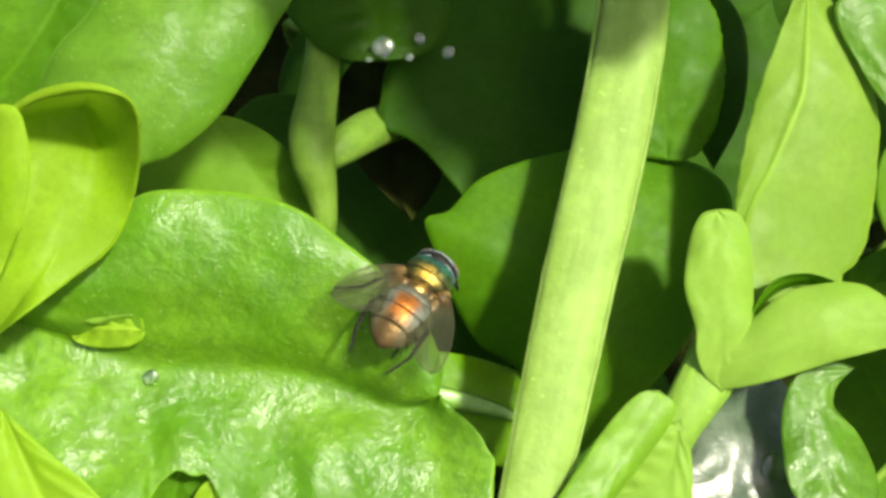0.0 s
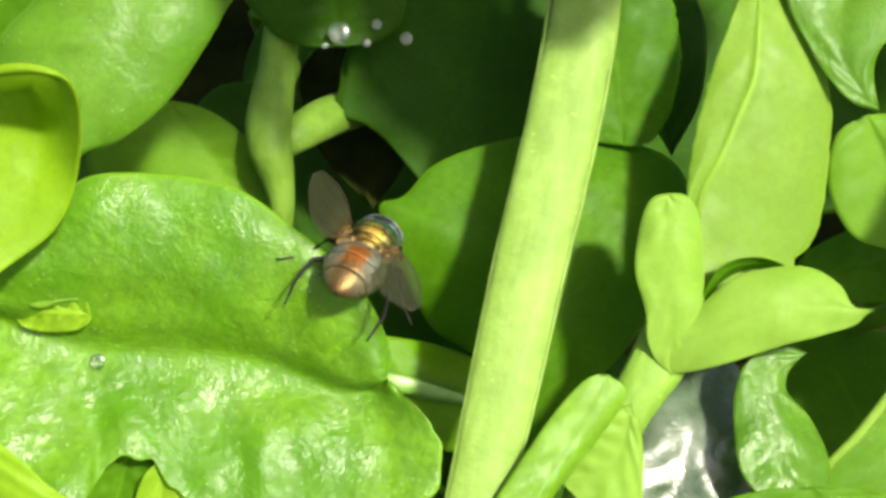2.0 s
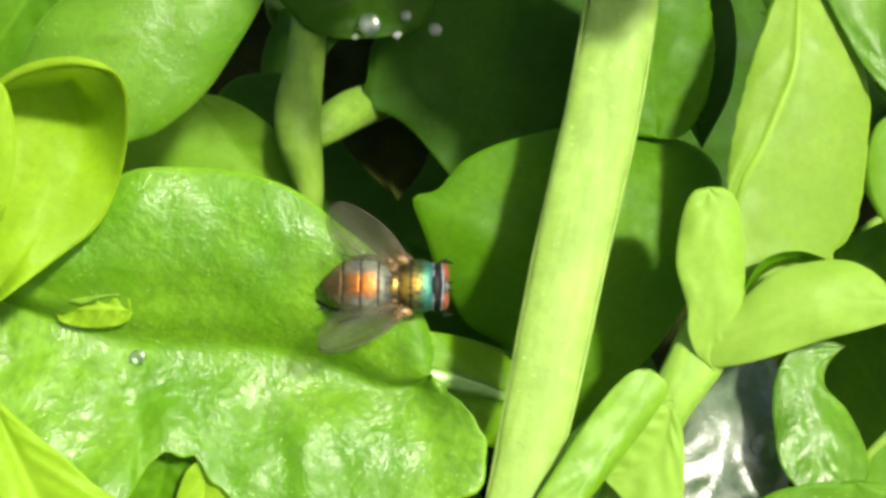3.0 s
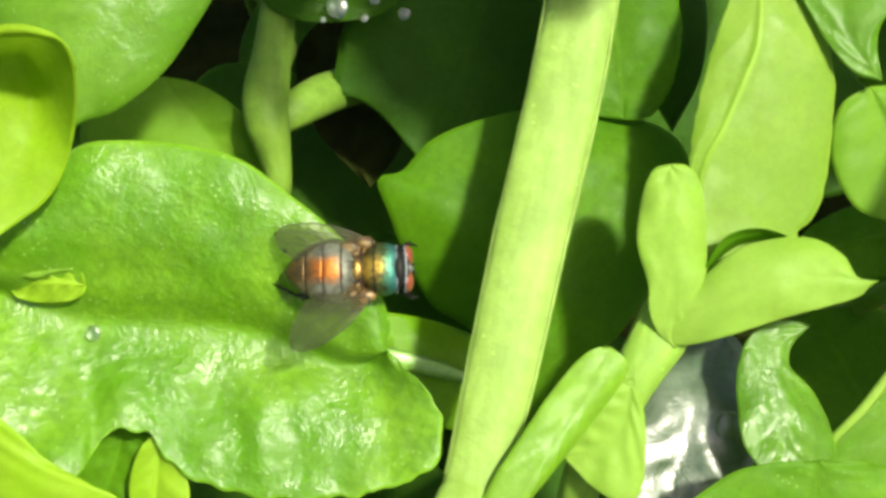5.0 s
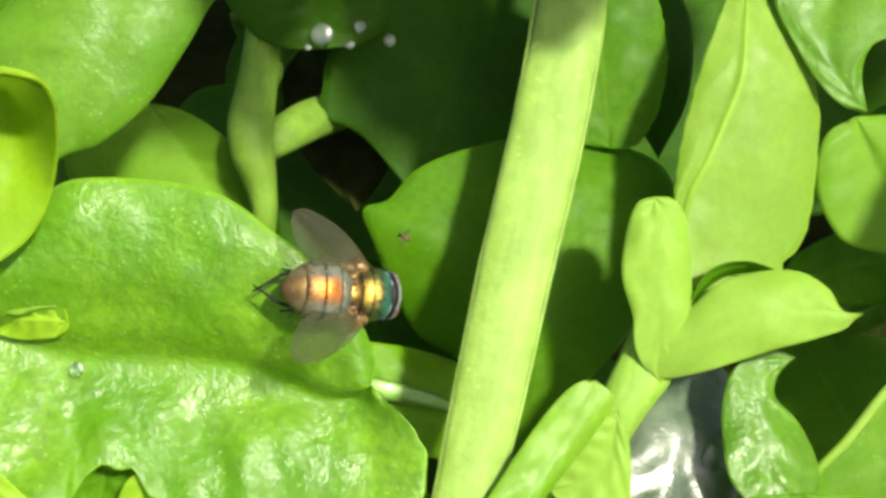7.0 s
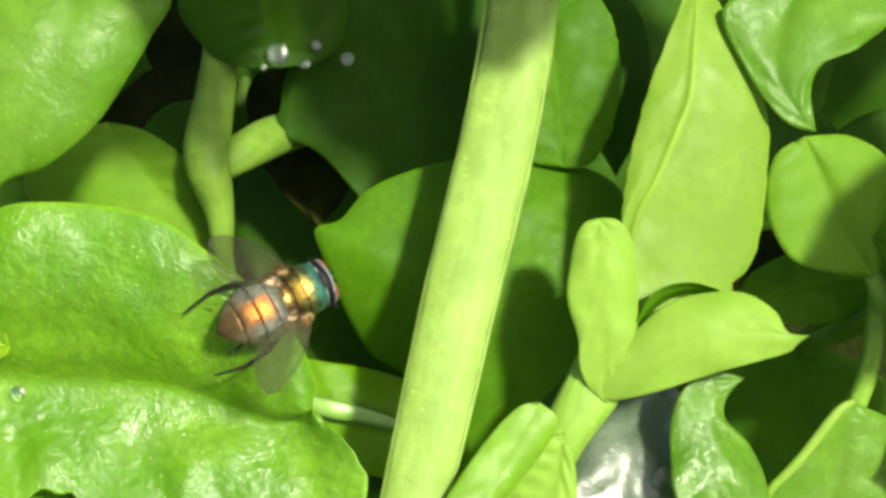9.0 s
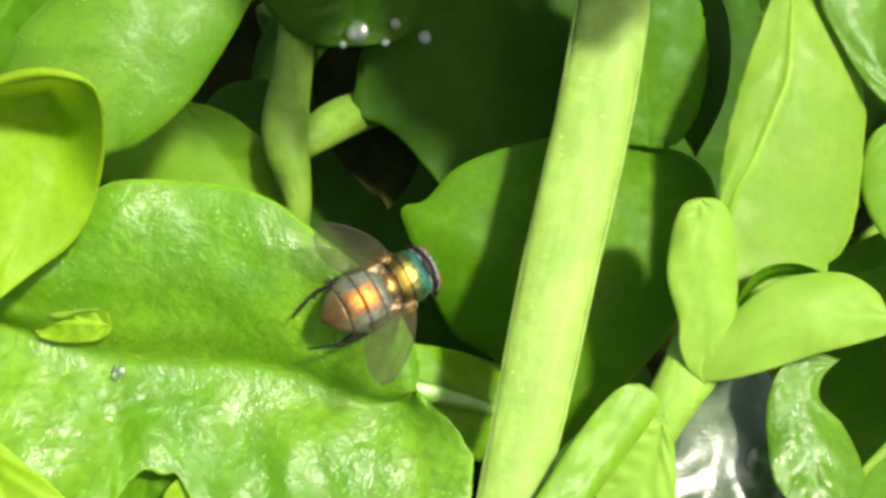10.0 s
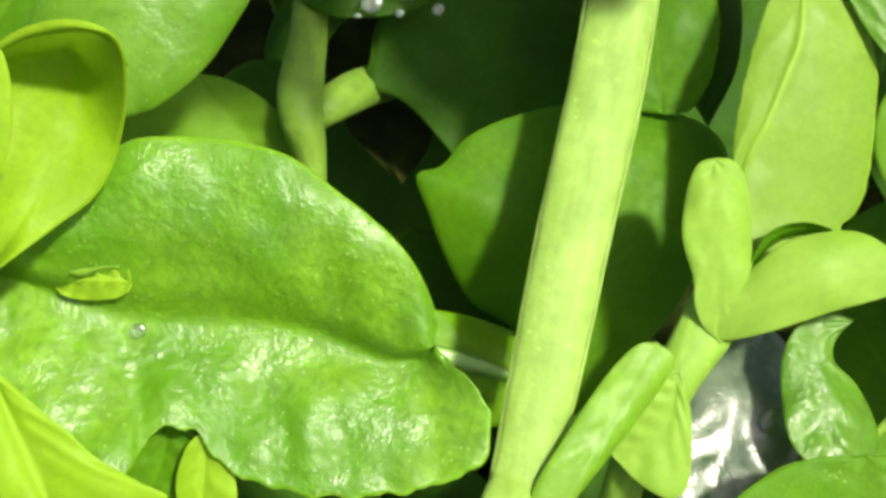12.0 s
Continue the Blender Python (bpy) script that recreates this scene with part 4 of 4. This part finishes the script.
def tergites(parent):
    """The abdomen: four overlapping plates with dark hind rims."""
    cuts = [0.15, -1.0, -2.1, -3.2, -4.5]
    def radius(x):
        f = min(1.0, max(0.0, (0.35 - x) / 4.9))
        return f ** 0.5 * (1 - f) ** 0.76 / 0.4293
    for a, b in zip(cuts, cuts[1:]):
        verts, faces, m, n = [], [], 32, 8
        for i in range(n + 1):
            x = a + (b - a) * i / n
            r = radius(x) * (1.0 if i < n else 0.96)
            for j in range(m):
                q = 2 * math.pi * j / m
                verts.append((x / 1000, 1.98 * r * math.cos(q) / 1000, (0.05 + 1.5 * r * math.sin(q)) / 1000))
        for i in range(n):
            for j in range(m):
                faces.append((i * m + j, (i + 1) * m + j, (i + 1) * m + (j + 1) % m, i * m + (j + 1) % m))
        faces += [tuple(range(m)), tuple(n * m + j for j in range(m))[::-1]]
        me = bpy.data.meshes.new("abdomen_segment")
        me.from_pydata(verts, [], faces)
        me.polygons.foreach_set("use_smooth", [True] * (len(me.polygons) - 2) + [False] * 2)
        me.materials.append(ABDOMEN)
        seg = new("abdomen_segment", me)
        seg.parent = parent
        r = radius(b)
        ring = [(b, 1.99 * r * math.cos(q), 0.05 + 1.51 * r * math.sin(q)) for q in (2 * math.pi * k / 24 for k in range(25))]
        rod("rim", seg, BLACK, ring, [0.02] * 25, 5)


def wing(side, parent):
    """A smoky membrane with its veins, hinged at its own origin and pointing backwards."""
    n, m = 26, 9
    verts, along, faces = [], [], []
    for i in range(n + 1):
        s = i / n
        x = -5.7 * s
        lead = 0.2 + 0.72 * math.sin(math.pi * min(1, s * 0.92 + 0.02)) ** 0.8 * (1 if s < 0.97 else 0.8)
        trail = 0.2 + 1.7 * math.sin(math.pi * min(1, s ** 0.85 * 0.96 + 0.01)) ** 0.75
        if s > 0.9:
            k = math.sqrt(max(0, 1 - ((s - 0.9) / 0.1) ** 2))
            lead, trail = lead * k, trail * k
        for j in range(m):
            v = j / (m - 1)
            y = lead * (1 - v) - trail * v
            z = 0.10 * math.sin(v * 9 + s * 3) * math.sin(math.pi * s) - 0.25 * s * s
            verts.append((x / 1000, side * y / 1000, z / 1000))
            along.append(s)
    for i in range(n):
        for j in range(m - 1):
            q = i * m + j
            faces.append((q, q + 1, q + m + 1, q + m))
    me = bpy.data.meshes.new("wing")
    me.from_pydata(verts, [], faces)
    me.polygons.foreach_set("use_smooth", [True] * len(me.polygons))
    me.attributes.new("along", "FLOAT", "POINT").data.foreach_set("value", along)
    me.materials.append(WING)
    ob = new("wing", me)
    ob.parent = parent
    tagged(ob, "smoky translucent wing, brown at its root")
    ob.location = (0.0006, side * 0.0015, 0.0010)
    for j0, j1, r in ((0, 0, 0.04), (1, 2, 0.022), (3, 5, 0.018), (6, 7, 0.016)):
        line = []
        for i in range(0, n + 1, 2):
            s = i / n
            j = j0 + (j1 - j0) * s
            a, b = verts[i * m + int(j)], verts[i * m + min(m - 1, int(j) + 1)]
            line.append(tuple((a[k] + (b[k] - a[k]) * (j - int(j))) * 1000 + (0.02 if k == 2 else 0) for k in range(3)))
        rod("vein", ob, VEIN, line, [r] * len(line), 5)
    return ob


VEIN = plain_material("wing vein", (0.045, 0.040, 0.022), 0.5, 0, 3000, 0.00003)


def leg(parent, hip, knee, ankle, toe):
    """A leg hinged at its own origin, the hip: femur, tibia and a clawed foot, with a few bristles."""
    h = Vector(hip)
    line = [Vector(p) - h for p in (hip, knee, ankle, toe)]
    pts = [line[0], line[0].lerp(line[1], 0.5), line[1], line[1].lerp(line[2], 0.5), line[2], line[2].lerp(line[3], 0.5), line[3]]
    ob = rod("leg", parent, BLACK, pts, [0.2, 0.24, 0.17, 0.13, 0.11, 0.09, 0.06])
    ob.location = h / 1000
    for k in range(5):
        a = line[1].lerp(line[2], 0.15 + 0.17 * k)
        rod("bristle", ob, BLACK, [a, a + Vector((0.25 * (-1) ** k, 0.3, 0.15))], [0.022, 0.006], 4)
    return ob


fly = thing("fly", (-5, -2, -88), "green-gold bottle fly with copper abdomen and smoky wings", "fly")
ball("thorax", fly, THORAX, (1.45, 0, 0.25), (1.38, 1.66, 1.35), box=0.88)
ball("waist", fly, DUSK, (0.1, 0, 0.1), (0.75, 1.45, 1.05), label="dark brown waist")
for x, r, w in ((0.3, 1.52, 0.055), (1.02, 1.66, 0.03)):
    rod("suture", fly, BLACK, [(x, r * math.cos(q), 0.3 + r * 0.84 * math.sin(q)) for q in (0.25 + k * 0.1885 for k in range(15))], [w] * 15, 5)
ball("scutellum", fly, GOLD, (-0.02, 0, 0.95), (0.46, 0.66, 0.34), label="golden shield plate")
for s in (-1, 1):
    ball("calypter", fly, HUSK, (-0.35, s * 1.35, 0.78), (0.72, 0.52, 0.22), label="golden brown scale under the wing's root", seg=16)
    ball("wing_root", fly, HUSK, (0.5, s * 1.6, 0.72), (0.62, 0.42, 0.34), label="mottled brown wing root", seg=14)
    ball("haltere", fly, HUSK, (-0.05, s * 0.95, 0.92), (0.30, 0.22, 0.2), seg=10)
tergites(fly)
head = ball("head", fly, BLACK, (2.82, 0, 0.1), (0.40, 1.46, 1.16), label="dark head with a silver band")
for x, ry, rz, w in ((2.98, 1.42, 1.14, 0.085), (2.46, 1.46, 1.24, 0.065)):
    band = [(x - 0.12 * abs(math.cos(q)), ry * math.cos(q), 0.12 + rz * math.sin(q)) for q in (2 * math.pi * k / 28 for k in range(29))]
    rod("silver_band", head, SILVER, band, [w] * 29, 7, label="thin silver-white band of down")
ball("face", head, GREY, (3.06, 0, -0.05), (0.30, 0.40, 0.95), seg=16, label="silver-grey face")
for s in (-1, 1):
    ball("eye", head, EYE, (2.96, s * 0.73, -0.04), (0.42, 0.74, 1.04), label="dark red compound eye")
    rod("antenna", head, BLACK, [(3.3, s * 0.2, 0.4), (3.62, s * 0.3, 0.25)], [0.08, 0.03])
rod("neck", fly, BLACK, [(2.2, 0, 0.18), (2.45, 0, 0.18), (2.68, 0, 0.15)], [1.2, 1.32, 1.26], 24)
wings = [wing(s, fly) for s in (1, -1)]
hairs = random.Random(5)
for k in range(90):
    q = hairs.uniform(0.2, math.pi - 0.2)
    x = hairs.choice((0.2, 0.5, -0.1, 1.2, -3.2, -2.1, -3.9, -4.3, -3.0))
    r = (1.7, 1.9) if x > 0 else (2.1 * max(0.3, (1 - ((x + 2.1) / 2.95) ** 2)) ** 0.5,) * 2
    p = Vector((x, r[0] * math.cos(q), 0.2 + 0.8 * r[1] * math.sin(q)))
    rod("bristle", fly, BLACK, [p, p + Vector((-0.5, 0.3 * math.cos(q), 0.35))], [0.028, 0.006], 4)
fly.scale = (1.13, 1.13, 1.13)
legs = []
for s in (1, -1):
    legs.append(leg(fly, (2.1, s * 0.9, -0.7), (2.9, s * 1.5, -0.5), (3.1, s * 1.7, -1.4), (3.6, s * 1.6, -1.9)))
    legs.append(leg(fly, (1.2, s * 1.1, -0.7), (0.3, s * 2.7, 0.0), (-0.6, s * 3.6, -1.2), (-1.5, s * 5.2, -1.7)))
    legs.append(leg(fly, (0.4, s * 0.9, -0.8), (-2.2, s * 2.3, -0.2), (-3.7, s * 2.5, -1.1), (-5.5, s * 2.1, -1.7)))

# ---- a gnat ----
gnat = thing("gnat", (-60, 40, -104), "tiny dark gnat with pale wings in flight", "gnat")
ball("body", gnat, DUSK, (-0.15, 0, 0), (0.45, 0.2, 0.2), seg=12)
ball("head", gnat, BLACK, (0.42, 0, 0), (0.16, 0.18, 0.16), seg=10)
for s in (1, -1):
    g = wing(s, gnat)
    g.location = (0.0002, s * 0.00012, 0.00015)
    g.scale = (0.13, 0.13, 0.13)
    g.rotation_euler = (s * 0.3, 0, -s * 1.1)


# ---- what moves ----
FLIGHT = [
    (0, (-5.73, -0.90, -89.30), (0.475, 0.650, -0.593)),
    (0.5, (-5.74, -0.75, -89.30), (0.475, 0.736, -0.482)),
    (1, (-5.75, -0.80, -89.30), (0.440, 0.662, -0.607)),
    (1.5, (-4.85, 0.40, -89.60), (0.400, 0.575, -0.714)),
    (2, (-5.55, 0.80, -89.40), (0.319, 0.500, -0.805)),
    (2.2, (-6.76, 1.56, -89.30), (0.964, -0.266, 0.000)),
    (2.5, (-6.32, -1.03, -89.30), (0.957, -0.289, 0.000)),
    (3, (-6.61, -1.58, -89.30), (1.000, -0.013, 0.000)),
    (3.2, (-6.34, -1.55, -89.30), (1.000, 0.027, 0.000)),
    (4.8, (-6.04, -2.17, -89.30), (0.996, 0.093, 0.000)),
    (5, (-5.95, -2.30, -89.30), (0.999, 0.033, 0.000)),
    (5.5, (-5.87, -1.84, -89.30), (1.000, 0.000, 0.000)),
    (6, (-5.93, -1.13, -89.30), (0.998, -0.066, 0.000)),
    (6.5, (-5.68, -1.06, -89.30), (0.994, -0.111, 0.000)),
    (7, (-5.58, -1.29, -89.30), (0.864, -0.084, -0.497)),
    (8.8, (-5.99, -0.29, -89.30), (0.888, 0.387, -0.249)),
    (9, (-5.76, -0.25, -89.30), (0.831, 0.407, -0.379)),
    (9.5, (-6.15, -0.05, -89.30), (0.880, 0.412, -0.234)),
    (10, (-6.11, -0.83, -89.30), (0.836, 0.413, -0.361)),
    (10.2, (-5.09, -1.15, -89.30), (0.959, 0.285, 0.000)),
    (10.5, (-5.49, -0.76, -89.30), (1.000, 0.019, 0.000)),
    (11, (-5.46, -0.76, -89.30), (0.884, -0.089, -0.459)),
    (11.5, (-5.30, -0.72, -89.30), (0.873, -0.143, -0.466)),
    (11.8, (-4.74, -0.77, -89.30), (0.865, -0.073, -0.496)),
    (11.9, (-4.30, -0.97, -88.60), (0.872, -0.055, -0.487)),
    (12.0, (84.0, 30.0, -66.0), (0.800, 0.500, 0.330)),
]
# seconds, how far each wing opens from the body's axis and rolls, then how far the tips of the left and of the right one are raised and turned, in degrees
BEATS = [(0, 22, 22, 0, 14, 0), (0.3, 14, 22, 0, 14, 0), (0.5, 5, 20, 0, 12, 0), (1.0, 24, 38, 0, 34, 0), (1.5, 32, 30, 0, 28, 0), (2.0, 39, 34, 0, 56, 0), (2.2, 32, 30, 4, 14, 0), (2.3, 24, 32, 0, 0, 0), (2.5, 31, 22, 0, 0, 0), (3.0, 37, 25, 0, 0, 10), (3.2, 36, 25, 0, 0, 10), (4.8, 8, 32, 0, 0, 0), (5.0, 8, 34, 0, 0, 0),
         (5.5, 31, 32, 0, 26, 0), (6.0, 30, 18, 0, 20, 26), (6.5, 28, 28, 0, 4, 16), (7.0, 32, 28, 0, 0, 12), (8.8, 38, 36, 0, 30, 12), (9.0, 38, 34, 0, 30, 14), (9.5, 38, 32, 0, 32, 16), (10.0, 38, 38, 0, 30, 16), (10.2, 42, 38, 0, 12, 16), (10.5, 43, 40, 0, 0, 18), (10.6, 44, 60, 2, 0, 12), (10.8, 53, 78, 4, 0, 0),
         (11.0, 58, 78, 4, 0, 0), (11.1, 74, 82, 8, 0, 0), (11.2, 82, 86, 8, 0, 0), (11.3, 82, 82, 8, 0, 0), (11.4, 60, 54, 2, 0, 30), (11.5, 58, 50, 0, 0, 38), (11.6, 46, 46, 0, 0, 34), (11.8, 42, 42, 0, 0, 20), (11.9, 66, 75, 10, 0, 0), (12.0, 60, 60, 20, 0, 0)]


# the gnat: seconds and place
DARTS = [(0, (-66, 44, -110)), (5.8, (-58, 30, -106)), (6, (-11.5, 5.4, -106.0)), (6.1, (-12.1, 3.7, -104.0)), (6.5, (0.8, 10.2, -106.0)), (6.6, (-3.4, 8.8, -106.0)), (6.7, (-4.9, 4.4, -105.0)), (6.9, (-2.0, 1.2, -104.0)), (7, (-1.9, 2.7, -104.0)), (7.1, (-5.1, 6.8, -105.0)), (7.2, (-1.0, 6.6, -104.0)), (7.6, (10, 40, -100)), (8.2, (62, 52, -98)), (12, (70, 60, -98))]


def motions():
    rows = []
    for t, p, h in FLIGHT:
        x = way(h)
        y = way((0.05, 0.1, 1)).cross(x).normalized()
        lean = radians(np.interp(t, (0, 0.5, 1.0, 1.5, 2.0, 2.2), (8, 20, 24, 18, 12, 0)))
        y = y * math.cos(lean) - x.cross(y) * math.sin(lean)
        z = x.cross(y)
        m = Matrix((x, y, z)).transposed().to_4x4()
        m.translation = spot(p) + x * 0.00012
        rows.append((t, m))
    walk(fly, rows)
    for w, s in zip(wings, (1, -1)):
        home = w.location.copy()
        rows = []
        for t, left, right, lift, tip_left, tip_right in BEATS:
            spread_by, tip = (left, tip_left) if s > 0 else (right, tip_right)
            rows.append((t, Matrix.Translation(home) @ pose(0, 0, 0, s * (lift + tip * 1.15), tip, -s * spread_by)))
        walk(w, rows)
    aim = [Vector(p) for _, p in DARTS]
    turns = []
    for k, (t, p) in enumerate(DARTS):
        d = aim[min(k + 1, len(aim) - 1)] - aim[max(k - 1, 0)]
        side = 25 if d.x > 0 else 155
        turns.append((t, Matrix.Translation(spot(p)) @ BED.to_3x3().to_4x4() @ pose(0, 0, 0, 0, 0, side)))
    walk(gnat, turns)
    home = legs[1].location.copy()
    walk(legs[1], [(t, Matrix.Translation(home) @ pose(0, 0, 0, up, 0, a)) for t, a, up in ((0, 14, 20), (0.5, 4, 20), (1.0, 4, 20), (1.5, 4, 12), (2.0, 6, 4), (2.2, 40, 0), (2.5, 62, 0), (9.0, 40, 0), (9.5, 36, 0), (10.2, 44, 0), (10.5, 62, 0), (12.0, 62, 0))])
    home = legs[4].location.copy()
    walk(legs[4], [(t, Matrix.Translation(home) @ pose(0, 0, 0, 0, 0, a)) for t, a in ((0, -60), (1.5, -30), (2.2, -10), (2.5, -40), (9.0, -55), (10.5, -40), (10.8, -14), (11.2, -10), (11.6, -40), (12.0, -50))])
    for i, k in enumerate((2, 5)):
        home = legs[k].location.copy()
        swing = ((0, 8, 12), (1.0, 8, 12), (1.5, -10, 0), (2.2, 0, 0), (2.5, 14, 0), (5.0, 16, 0), (5.5, 20, 0), (6.5, 4, 0), (7.0, 22, 0), (9.0, 0, 0), (10.5, 14, 0), (11.2, 0, 0), (11.6, 18, 0), (11.8, 22, 0), (12.0, 0, 0))
        walk(legs[k], [(t, Matrix.Translation(home) @ pose(0, 0, 0, 0, dip, (1, -1)[i] * a)) for t, a, dip in swing])



motions()
